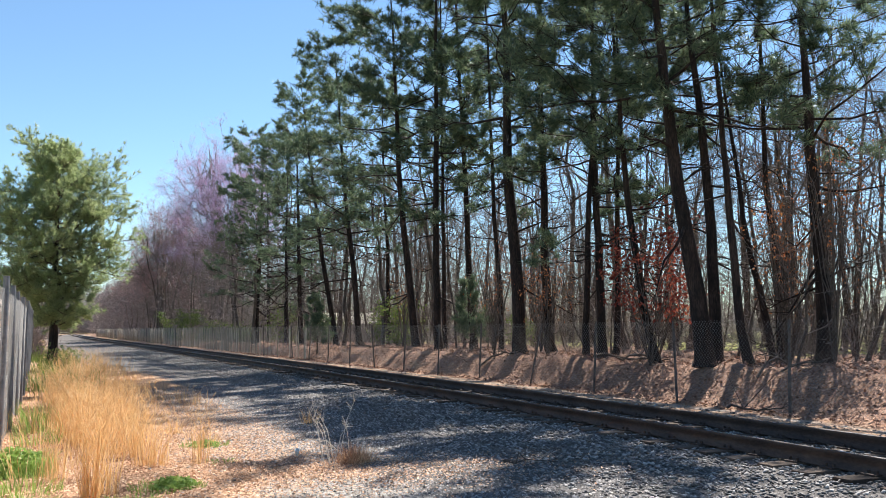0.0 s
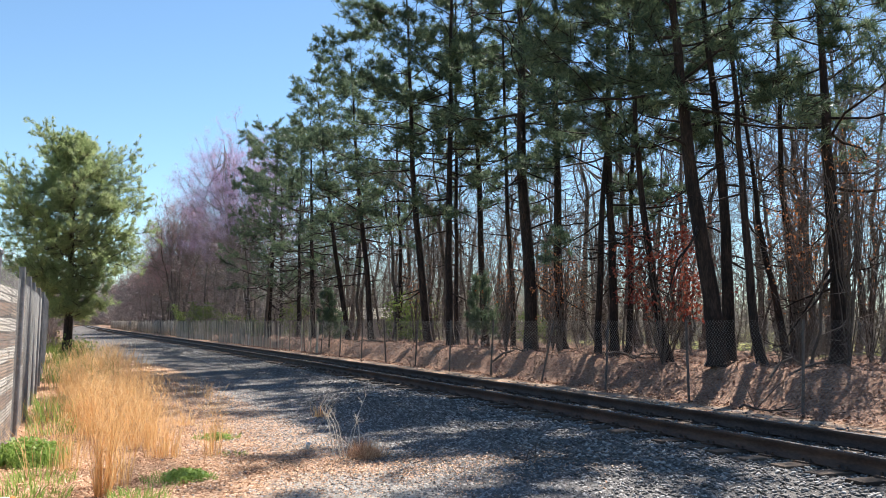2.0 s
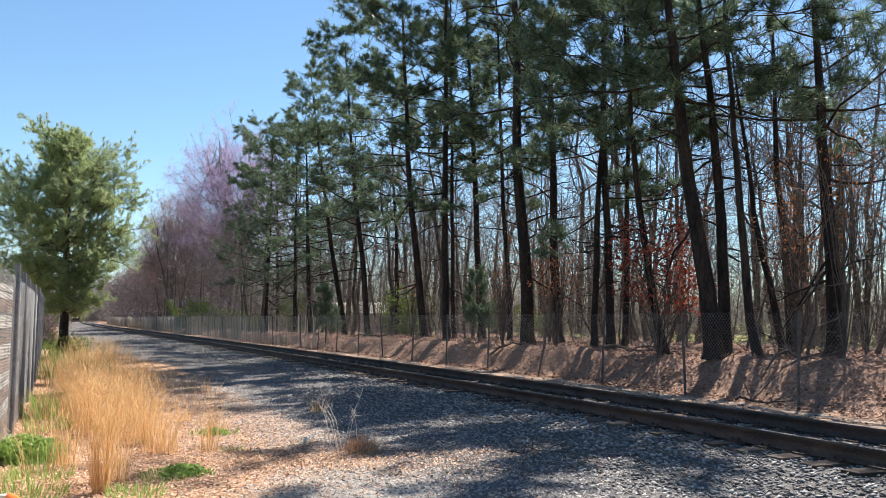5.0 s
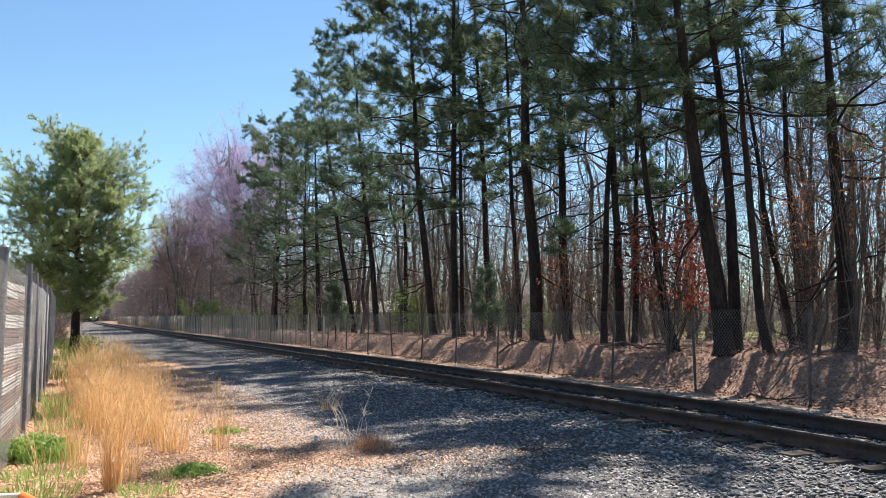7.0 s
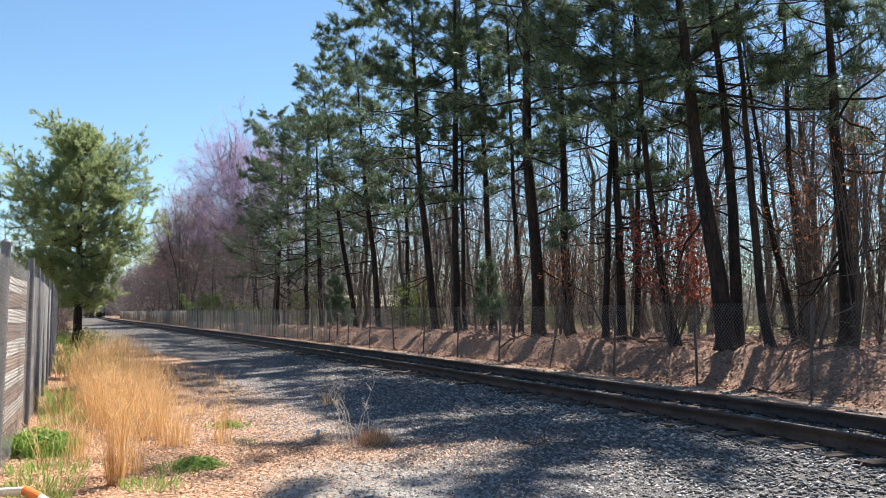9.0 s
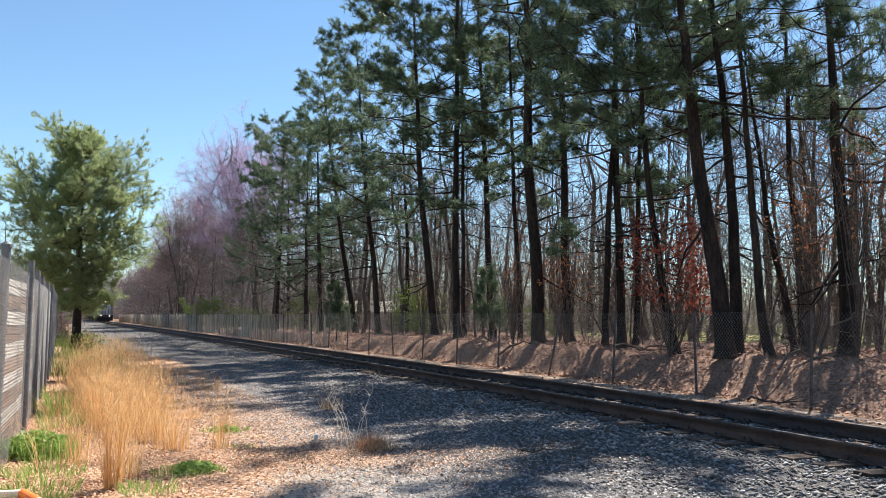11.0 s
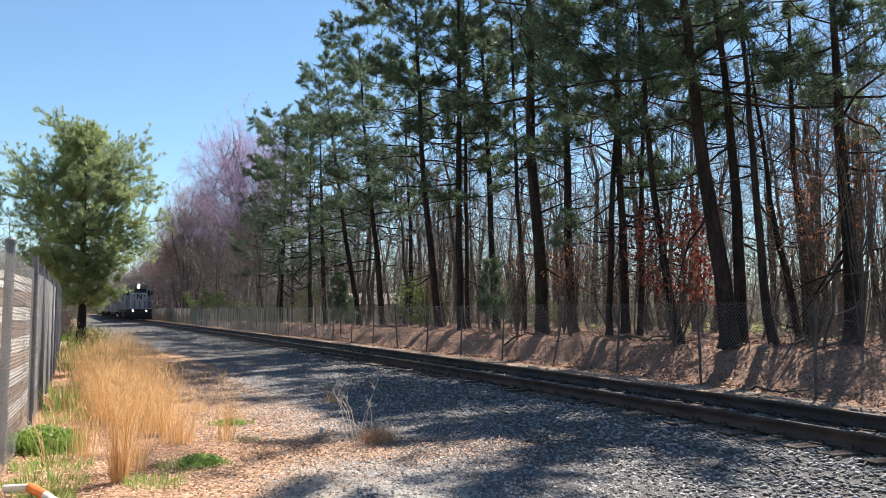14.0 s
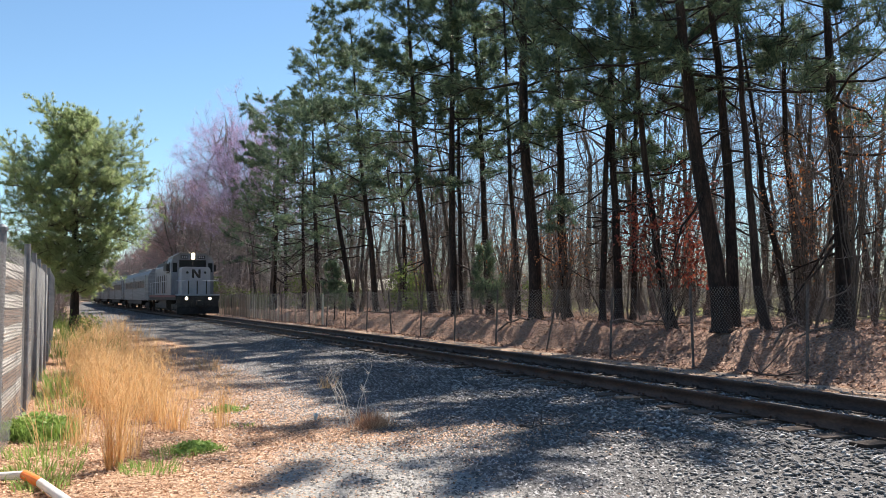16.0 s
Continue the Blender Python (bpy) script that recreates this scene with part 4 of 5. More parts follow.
def grass(name, tufts, mat, label, seed, kind="stuff", width=0.0065, lean=0.26, droop=0.5, category="grass", plume=0):
    g = np.random.default_rng(seed)
    V, Q, T3, n = [], [], [], 0
    for cx, cy, rad, count, h in tufts:
        v, (q, t) = tuft_blades(cx, cy, rad, count, h, width, lean, droop, g)
        V.append(v), Q.append(q + n), T3.append(t + n)
        n += len(v)
        if plume:
            k = count * plume
            a, rr, z = g.uniform(0, 6.28, k), rad * np.sqrt(g.uniform(size=k)), h * g.uniform(0.4, 1.05, k)
            rr = rr * (1 + 0.9 * z / h)
            o = np.stack([cx + rr * np.cos(a), cy + rr * np.sin(a), z + float(ground_z(cx, cy))], -1)
            v, t = blades(o, unit(g.normal(size=(k, 3)) * 0.45 + np.array([0, 0, 0.8])), g.uniform(0.04, 0.12, k), 0.007, 1.0, g)
            V.append(v), T3.append(t + n)
            n += len(v)
    return tagged(new(name, mesh_from(name, np.concatenate(V), [np.concatenate(Q), np.concatenate(T3)], mat)), label, category, kind=kind)


gen = np.random.default_rng(57)
tall = []
for i in range(75):
    lo_, hi_ = 7.5, 8.75
    gl = gen.uniform(lo_, hi_)
    yy = 13.0 + max(0.0, gl - 7.8) * 4.0 + 6.5 * gen.uniform() ** 1.2
    gx, gy = beside(yy, -gl)
    tall.append((float(gx), float(gy), 0.17, 50, gen.uniform(0.5, 0.95)))
grass("broomsedge", tall, STRAW, "stand of tall straw-coloured dry broomsedge grass", 58, lean=0.34, plume=3)
grass("broomsedge_tuft", [(-3.14, 7.95, 0.075, 150, 1.0), (-3.2, 8.5, 0.12, 60, 0.85), (-4.05, 9.3, 0.12, 50, 0.6), (-2.75, 10.3, 0.12, 50, 0.7)], STRAW, "slim upright tufts of dry straw-coloured grass", 59, lean=0.16, plume=3)
thin = []
for i in range(60):
    yy = gen.uniform(12, 36)
    gx, gy = beside(yy, -gen.uniform(7.6, 9.2))
    thin.append((float(gx), float(gy), 0.25, 26, gen.uniform(0.35, 0.8)))
for i in range(60):
    yy = gen.uniform(20, 60)
    gx, gy = beside(yy, -gen.uniform(5.8, 8.8))
    thin.append((float(gx), float(gy), 0.3, 26, gen.uniform(0.4, 0.9)))
for i in range(40):
    yy, gl = gen.uniform(27, 35), gen.uniform(6.9, 8.4)
    gx, gy = beside(yy, -gl)
    thin.append((float(gx), float(gy), 0.35, 22, gen.uniform(0.6, 1.35)))
grass("dry_weeds", thin, STRAW, "thin dry weeds along the near fence", 60, lean=0.4)
green = [(-4.76, 9.79, 0.45, 900, 0.3), (-4.5, 9.55, 0.3, 240, 0.2), (-3.13, 11.93, 0.35, 220, 0.1), (-2.76, 8.75, 0.3, 260, 0.12), (-2.5, 8.9, 0.2, 140, 0.1), (-2.76, 7.91, 0.3, 240, 0.13),
         (-3.75, 7.7, 0.4, 320, 0.16), (-4.1, 8.6, 0.4, 260, 0.18), (-3.45, 7.2, 0.25, 180, 0.14), (-2.5, 10.4, 0.2, 90, 0.07), (-6.2, 13.6, 0.4, 200, 0.5), (-6.9, 15.2, 0.4, 170, 0.5), (-5.6, 12.2, 0.35, 140, 0.35)]
def weed_mound(x, y, r, h, count, seed):
    g = np.random.default_rng(seed)
    d = unit(g.normal(size=(count, 3)))
    d[:, 2] = np.abs(d[:, 2])
    c = d * np.array([r, r, h]) * g.uniform(0.55, 1.0, (count, 1))
    c += np.array([x, y, float(ground_z(x, y))])
    v, f = leaf_quads(c, 0.034, g, 0.2)
    tagged(new("weed_mound", mesh_from("weed_mound", v, f, GRASS)), "leafy green weed mound beside the near fence", "weed", kind="stuff")


weed_mound(-4.75, 9.75, 0.44, 0.3, 1500, 97)
weed_mound(-2.62, 8.85, 0.26, 0.1, 420, 98)
weed_mound(-3.12, 11.9, 0.22, 0.08, 300, 99)
grass("green_grass", green, GRASS, "low patches of fresh green grass in the leaf litter", 61, lean=0.5, droop=0.8, width=0.009)
far_green = []
for i in range(60):
    yy = gen.uniform(24, 60)
    gx, gy = beside(yy, -gen.uniform(7.5, 9.3))
    far_green.append((float(gx), float(gy), 0.4, 40, gen.uniform(0.3, 0.9)))
grass("green_weeds", far_green, SHRUB_LEAF, "green and straw weeds round the foot of the pine", 62, lean=0.5, droop=0.6, width=0.015)


# ---------- ballast, litter ----------
def build_ballast():
    g = np.random.default_rng(71)
    k = 115000
    pick = g.uniform(size=k)
    yy = np.where(pick < 0.56, g.uniform(3, 20, k), np.where(pick < 0.86, g.uniform(20, 62, k), g.uniform(55, 130, k)))
    la = g.uniform(-6.3, 3.4, k)
    keep = g.uniform(size=k) < (smooth01(-5.5, -4.2, la) * 0.95 + 0.05) * (1 - 0.95 * smooth01(1.4, 2.3, la))
    yy, la = yy[keep], la[keep]
    x, y = beside(yy, la)
    k = len(x)
    s = (0.010 + 0.032 * g.uniform(size=k) ** 1.5) * (1 + yy * 0.006) * (0.55 + 0.45 * smooth01(-4.6, -2.4, la))
    octa = np.array([[1, 0, 0], [-1, 0, 0], [0, 1, 0], [0, -1, 0], [0, 0, 1], [0, 0, -1]], float)
    v = octa[None] * g.uniform(0.55, 1.35, (k, 6, 1)) + g.normal(size=(k, 6, 3)) * 0.22
    v[:, :, 2] *= 0.42
    a = g.uniform(0, 6.28, k)
    c, sn = np.cos(a)[:, None], np.sin(a)[:, None]
    tl = g.normal(size=k)[:, None] * 0.35
    vx, vy, vz = v[:, :, 0] * c - v[:, :, 1] * sn, v[:, :, 0] * sn + v[:, :, 1] * c, v[:, :, 2]
    vz = vz + vx * tl
    pts = np.stack([vx, vy, vz], -1) * s[:, None, None]
    pts += np.stack([x, y, ground_z(x, y) + s * 0.3], -1)[:, None]
    F = np.array([[0, 2, 4], [2, 1, 4], [1, 3, 4], [3, 0, 4], [2, 0, 5], [1, 2, 5], [3, 1, 5], [0, 3, 5]])
    faces = (np.arange(k)[:, None, None] * 6 + F[None]).reshape(-1, 3)
    tagged(new("ballast", mesh_from("ballast", pts.reshape(-1, 3), faces, STONE)), "loose grey crushed-stone ballast round the track", "ballast", kind="stuff")


build_ballast()


def build_grit():
    """Small pale gravel on the dusty strip before the track."""
    g = np.random.default_rng(74)
    k = 70000
    yy = 6.0 + 20 * g.uniform(size=k) ** 1.3
    la = np.clip(-5.0 + g.normal(size=k) * 1.05, -7.6, -2.2)
    x, y = beside(yy, la)
    s = 0.006 + 0.018 * g.uniform(size=k) ** 1.4
    octa = np.array([[1, 0, 0], [-1, 0, 0], [0, 1, 0], [0, -1, 0], [0, 0, 0.7]], float)
    v = octa[None] * g.uniform(0.5, 1.4, (k, 5, 1)) + g.normal(size=(k, 5, 3)) * 0.2
    pts = v * s[:, None, None] + np.stack([x, y, ground_z(x, y)], -1)[:, None]
    F = np.array([[0, 2, 4], [2, 1, 4], [1, 3, 4], [3, 0, 4]])
    tagged(new("grit", mesh_from("grit", pts.reshape(-1, 3), (np.arange(k)[:, None, None] * 5 + F[None]).reshape(-1, 3), STONE)), "fine grey gravel on the dusty verge", "gravel", kind="stuff")


build_grit()


def build_litter():
    g = np.random.default_rng(72)
    k = 135000
    yy = 7.0 + 28 * g.uniform(size=k) ** 1.4
    la = -9.6 + 5.2 * g.uniform(size=k) ** 1.15
    keep = g.uniform(size=k) < 1 - 0.93 * smooth01(-6.2, -4.9, la + 0.5 * waves(yy * 2, la * 3))
    x, y = beside(yy[keep], la[keep])
    dusty = np.exp(-(((x + 0.2) / 1.5) ** 2 + ((y - 7.0) / 1.6) ** 2))
    keep = g.uniform(size=len(x)) > dusty * 0.9
    x, y = x[keep], y[keep]
    drift = g.normal(size=(9000, 2)) * np.array([1.5, 0.55]) + np.array([-1.3, 9.7])
    x, y = np.concatenate([x, drift[:, 0]]), np.concatenate([y, drift[:, 1]])
    c = np.stack([x, y, ground_z(x, y) + g.uniform(0.004, 0.035, len(x))], -1)
    v, f = leaf_quads(c, 0.015, g, 0.7)
    tagged(new("leaf_litter", mesh_from("leaf_litter", v, f, LITTER)), "fallen tan and brown leaves on the ground", "fallen leaves", kind="stuff")
    k = 30000
    yy = 9 + 50 * g.uniform(size=k) ** 1.3
    la = 3.6 + 7 * g.uniform(size=k) ** 1.2
    x, y = beside(yy, la)
    c = np.stack([x, y, ground_z(x, y) + g.uniform(0.005, 0.07, k)], -1)
    v, f = leaf_quads(c, 0.042, g, 0.55)
    tagged(new("bank_litter", mesh_from("bank_litter", v, f, BANK_LITTER)), "fallen brown leaves and needles covering the bank", "fallen leaves", kind="stuff")
    k = 9000
    yy = 9 + 50 * g.uniform(size=k) ** 1.2
    la = g.uniform(3.8, 11, k)
    x, y = beside(yy, la)
    o = np.stack([x, y, ground_z(x, y)], -1)
    d = unit(g.normal(size=(k, 3)) * np.array([1, 1, 0.5]) + np.array([0, 0, 0.35]))
    v, f = blades(o, d, g.uniform(0.15, 0.7, k), 0.012, 1.0, g)
    tagged(new("fallen_twigs", mesh_from("fallen_twigs", v, f, PALE_TWIG)), "fallen twigs and thin brambles on the bank", "twigs", kind="stuff")


build_litter()


# ---------- fences ----------
def mesh_wire(name, parent, spans, lat_at, z0, z1, pitch, r):
    """Chain-link fabric: two sets of crossing slanted wires between the ends of a run."""
    t = Tubes()
    s0, s1 = spans
    h = z1 - z0
    for s in np.arange(s0, s1, pitch):
        for sg in (1, -1):
            pts = []
            for q in (0.0, 0.5, 1.0):
                ss = s + sg * h * q * 0.9
                x, y = at_arc(ss)
                sl = float(line_slope(y))
                kk = 1 / math.sqrt(1 + sl * sl)
                px_, py_ = float(x) + lat_at * kk, float(y) - lat_at * sl * kk
                pts.append([px_ + 0.015 * sg, py_, float(ground_z(px_, py_)) * 0.6 + z0 + h * q])
            t.add(pts, [r, r, r], 3)
    return child(name, t.mesh(name, WIRE), parent, "grey chain-link wire fabric")


def post_mesh(height, r, cap):
    bm = bmesh.new()
    rod(bm, (0, 0, -0.2), (0, 0, height), r, sides=12)
    if cap:
        rod(bm, (0, 0, height), (0, 0, height + 0.035), r * 1.25, r * 1.2, 12)
        rod(bm, (0, 0, height + 0.035), (0, 0, height + 0.07), r * 1.2, r * 0.4, 12)
    for z in (0.35, height * 0.5, height - 0.25):
        rod(bm, (0, 0, z), (0, 0, z + 0.03), r * 1.14, sides=12)
    me = bpy.data.meshes.new("post")
    bm.to_mesh(me), bm.free()
    me.materials.append(GALV)
    return me


OLD_POST = material("dull_rusty_post", [(0.05, 0.045, 0.042), (0.10, 0.09, 0.085), (0.16, 0.15, 0.14)], 4, 0.8, 0.2, fine=25)


def build_far_fence():
    fence = empty("chain_link_fence", label="old sagging chain-link fence on leaning posts below the wood", category="fence", kind="structure")
    me = post_mesh(1.85, 0.028, False)
    me.materials[0] = OLD_POST
    g = np.random.default_rng(81)
    s = np.interp(14.1, STEP_Y, ARC) - 0.2
    for i in range(36):
        x, y = at_arc(s + 3.1 * i)
        px_, py_ = beside(float(y), 3.9)
        lean = 11.0 if i == 3 else float(g.normal() * 2.2)
        child("post", me, fence, at=pose(float(px_), float(py_), float(ground_z(px_, py_)), float(g.normal() * 2.0), lean, 0))
    bm = bmesh.new()
    box(bm, -0.028, 0.028, -0.004, 0.004, 0.08, 1.78)
    strip = bpy.data.meshes.new("fence_strip")
    bm.to_mesh(strip), bm.free()
    strip.materials.append(STRIP)
    at0, at1 = np.interp(42, STEP_Y, ARC), np.interp(190, STEP_Y, ARC)
    spots = [a for a in np.arange(at0, at1, 0.115) if g.uniform() < 0.8 * smooth01(6, 15, a - at0) * (0.82 + 0.18 * math.sin(a * 0.9) * math.sin(a * 0.37 + 1)) + 0.16]
    rest, n = [], 0
    for i, a in enumerate(spots):
        x, y = at_arc(a)
        px_, py_ = beside(float(y), 3.86)
        turn = math.degrees(math.atan2(1.0, float(line_slope(y))))
        m = pose(float(px_), float(py_), float(ground_z(px_, py_)), float(g.normal() * 0.8), float(g.normal() * 1.2), turn + float(g.normal() * 9)) @ Matrix.Diagonal((1, 1, 0.98 + float(g.normal()) * 0.05, 1))
        if i < 300:
            child("fence_strip", strip, fence, at=m)
        else:
            rest.append(np.array([m @ v.co for v in strip.vertices]))
    faces = np.array([list(f.vertices) for f in strip.polygons])
    joined = mesh_from("fence_strips_far", np.concatenate(rest), np.concatenate([faces + 8 * i for i in range(len(rest))]), STRIP_REST)
    child("fence_strip_run", joined, fence)["kind"] = "stuff"
    mesh_wire("wire_mesh", fence, (s - 3, s + 108), 3.9, 0.12, 1.82, 0.085, 0.0021)


def build_near_fence():
    fence = empty("tall_chain_link_fence", label="tall galvanised chain-link fence with steel posts and a weathered slat screen", category="fence", kind="structure")
    me, end_post = post_mesh(2.38, 0.042, False), post_mesh(2.38, 0.05, True)
    line = [np.interp(y_, STEP_Y, ARC) for y_ in (3.0, 60.0)]
    s = line[0]
    g = np.random.default_rng(82)
    first = np.interp(15.0, STEP_Y, ARC) - 4 * 2.65
    spots = []
    for i in range(17):
        x, y = at_arc(first + 2.65 * i)
        px_, py_ = beside(float(y), -9.45 if i == 3 else -9.33)
        spots.append((float(px_), float(py_)))
        child("post", end_post if i == 3 else me, fence, at=pose(float(px_), float(py_), float(ground_z(px_, py_)), float(g.normal() * 0.8), float(g.normal() * 0.8), 0))
    mesh_wire("wire_mesh", fence, (first - 4, first + 40), -9.36, 0.03, 2.2, 0.07, 0.0012)
    bm = bmesh.new()
    box(bm, -0.5, 0.5, -0.006, 0.006, -0.042, 0.042, 0.004)
    slat = bpy.data.meshes.new("slat")
    bm.to_mesh(slat), bm.free()
    slat.materials.append(SLAT)
    pale = slat.copy()
    pale.materials[0] = SLAT_PALE
    for (ax, ay), (bx2, by2) in list(zip(spots, spots[1:]))[2:9]:
        L = math.hypot(bx2 - ax, by2 - ay)
        a = math.degrees(math.atan2(by2 - ay, bx2 - ax))
        nx, ny = -(by2 - ay) / L, (bx2 - ax) / L          # away from the track
        for row in range(20):
            for half in range(2):
                f = 0.25 + 0.5 * half + g.normal() * 0.01
                m = pose(ax + (bx2 - ax) * f + nx * 0.11, ay + (by2 - ay) * f + ny * 0.11, 0.14 + row * 0.1 + g.normal() * 0.006, float(g.normal() * 6), float(g.normal() * 0.8), a) @ Matrix.Diagonal((L * 0.485, 1, 1, 1))
                child("slat", pale if row // 2 % 2 else slat, fence, at=m)


build_far_fence()
build_near_fence()


def low_shed(x, y, width, depth, turn, label):
    """A low pale outbuilding glimpsed behind the wood."""
    shed = empty("low_shed", x, y, float(ground_z(x, y)), label=label, category="shed")
    shed.rotation_euler = (0, 0, radians(turn))
    w, d = width / 2, depth / 2
    part("wall", box(bmesh.new(), -w, w, -d, d, -0.1, 1.75), SHED_WALL, shed, "grey board wall")
    bm = bmesh.new()
    a = [bm.verts.new(c) for c in ((-w - 0.3, -d - 0.3, 1.72), (w + 0.3, -d - 0.3, 1.72), (w + 0.3, 0, 2.75), (-w - 0.3, 0, 2.75), (w + 0.3, d + 0.3, 1.72), (-w - 0.3, d + 0.3, 1.72))]
    f1, f2 = bm.faces.new((a[0], a[1], a[2], a[3])), bm.faces.new((a[3], a[2], a[4], a[5]))
    bmesh.ops.solidify(bm, geom=[f1, f2], thickness=0.08)
    part("roof", bm, SHED_ROOF, shed, "pale sunlit roof")
    for k in range(3):
        part("window", box(bmesh.new(), -w * 0.6 + k * w * 0.5, -w * 0.6 + k * w * 0.5 + 0.7, -d - 0.02, -d + 0.02, 0.8, 1.5, 0.01), SHED_DARK, shed, "dark window")


SHED_WALL = material("grey_board_wall", [(0.22, 0.21, 0.19), (0.36, 0.34, 0.31)], 2, 0.9, 0.1)
SHED_ROOF = material("pale_roof_sheet", [(0.60, 0.56, 0.46), (0.78, 0.74, 0.62)], 1.5, 0.6, 0.1)
SHED_DARK = material("shed_window", [(0.02, 0.022, 0.024), (0.04, 0.042, 0.045)], 2, 0.3, 0)
low_shed(-5.4, 76.0, 7.5, 5.0, -12, "low grey shed with a pale roof behind the wood")


# ---------- small things ----------
def dead_weed():
    g = np.random.default_rng(95)
    thing = empty("dead_weed", -1.1, 10.3, 0.0, label="dry branching weed stalks with a rusty leaf clump", category="weed")
    t = Tubes()
    for i in range(9):
        a = g.uniform(0, 6.28)
        l = g.uniform(0.4, 0.8)
        o = np.array([g.normal() * 0.1, g.normal() * 0.1, 0])
        tip = o + np.array([math.cos(a) * 0.22, math.sin(a) * 0.22, l]) if i else o + np.array([-0.62, 0.1, 0.3])
        mid = (o + tip) / 2 + np.array([0, 0, 0.12])
        t.add([o, mid, tip], [0.0045, 0.004, 0.0025], 4)
        for _ in range(4):
            f = g.uniform(0.4, 1)
            q = mid + (tip - mid) * f
            t.add([q, q + g.normal(size=3) * 0.05 + np.array([0, 0, 0.06])], [0.004, 0.003], 3)
    child("stalk", t.mesh("stalk", STALK), thing)
    k = 700
    o = np.stack([0.25 + g.normal(size=k) * 0.1, g.normal(size=k) * 0.1, g.uniform(0, 0.06, k)], -1)
    d = unit(g.normal(size=(k, 3)) * 0.5 + np.array([0, 0, 1.0]))
    v, f = blades(o, d, g.uniform(0.08, 0.26, k), 0.007, 1.0, g)
    child("leaf_clump", mesh_from("leaf_clump", v, f, LITTER), thing, "rust-coloured dry leaf clump")
    for j, (cx, cy, hh) in enumerate([(-3.95, 13.2, 0.3), (-3.1, 12.1, 0.22), (-2.0, 14.6, 0.35)]):
        grass("dry_tuft", [(cx, cy, 0.12, 60, hh)], STRAW, "small dry grass tuft at the edge of the shade", 96 + j, kind="", lean=0.4)


STALK = material("bleached_stalk", [(0.45, 0.38, 0.30), (0.68, 0.61, 0.52)], 4, 0.8, 0, fine=30)
CUP_WHITE = material("cup_plastic", [(0.72, 0.72, 0.71), (0.82, 0.82, 0.81)], 8, 0.4, 0.05)
ORANGE = material("faded_orange_plastic", [(0.75, 0.16, 0.03), (0.88, 0.26, 0.06)], 6, 0.45, 0.1)
WHITE_PL = material("dirty_white_plastic", [(0.60, 0.58, 0.54), (0.82, 0.81, 0.78)], 6, 0.5, 0.1)


def litter_cup():
    cup = empty("plastic_cup", -1.65, 10.87, 0.03, label="discarded white plastic cup lying on the dirt", category="cup")
    bm = bmesh.new()
    prof = [(0.0, 0.0), (0.032, 0.0), (0.046, 0.12), (0.049, 0.122), (0.049, 0.126), (0.043, 0.124), (0.029, 0.006), (0.0, 0.006)]
    vs = [bm.verts.new((x_, 0, z_)) for x_, z_ in prof]
    es = [bm.edges.new((a, b)) for a, b in zip(vs, vs[1:])]
    bmesh.ops.spin(bm, geom=vs + es, cent=(0, 0, 0), axis=(0, 0, 1), angle=math.tau, steps=16)
    bmesh.ops.remove_doubles(bm, verts=bm.verts, dist=0.0005)
    part("body", bm, CUP_WHITE, cup, at=pose(0, 0, 0, 32, 14, 0) @ Matrix.Diagonal((0.65, 0.65, 0.65, 1)))


def striped_pole():
    """A striped marker pole, kinked where it was run over."""
    pole = empty("striped_pole", -3.66, 7.3, 0.055, label="bent orange and white striped plastic marker pole lying in grass", category="marker pole")
    a, b, c, d = Vector((-0.27, 0.08, 0.0)), Vector((-0.02, 0.04, 0.02)), Vector((0.22, -0.17, 0.0)), Vector((0.85, -0.95, 0.0))
    part("white_tube", rod(bmesh.new(), a, b, 0.038, sides=16), WHITE_PL, pole, "dirty white tube")
    part("orange_tube", rod(bmesh.new(), b, c, 0.043, sides=16), ORANGE, pole, "faded orange sleeve")
    part("white_tube", rod(bmesh.new(), c, d, 0.038, sides=16), WHITE_PL, pole, "dirty white tube")


dead_weed()
litter_cup()
striped_pole()


def fallen_branch(x, y, turn, length, r, seed, label):
    g = np.random.default_rng(seed)
    t = Tubes()
    u = np.linspace(0, 1, 7)
    px_, py_ = x + np.cos(turn) * u * length + g.normal(size=7) * 0.05, y + np.sin(turn) * u * length + g.normal(size=7) * 0.05
    pz = ground_z(px_, py_) + r + 0.05 + 0.06 * np.abs(g.normal(size=7))
    pts = np.stack([px_, py_, pz], -1)
    t.add(pts, np.linspace(r, r * 0.4, 7), 6)
    thing = empty("fallen_branch", label=label, category="branch", group="fallen branches")
    child("stem", t.mesh("stem", GREY_BARK), thing)
    for _ in range(6):
        i = int(g.integers(1, 6))
        t = Tubes()
        t.add([pts[i], pts[i] + np.array([g.normal() * 0.3, g.normal() * 0.3, abs(g.normal()) * 0.3])], [r * 0.4, r * 0.1], 4)
        child("side_twig", t.mesh("side_twig", GREY_BARK), thing)


for i, (fx, fy, ft, fl, fr) in enumerate([(5.0, 24.2, 0.1, 2.2, 0.05), (5.6, 24.0, -0.3, 1.6, 0.04), (5.7, 15.6, 0.35, 1.6, 0.025), (7.2, 17.6, 0.5, 1.8, 0.03), (7.5, 17.2, 0.15, 1.3, 0.025), (2.0, 28.6, 0.4, 1.8, 0.04), (-2.0, 41.5, 2.6, 2.4, 0.05), (0.9, 9.4, 0.3, 0.5, 0.012)]):
    fallen_branch(fx, fy, ft, fl, fr, 200 + i, "fallen grey branch lying on the leaf litter")


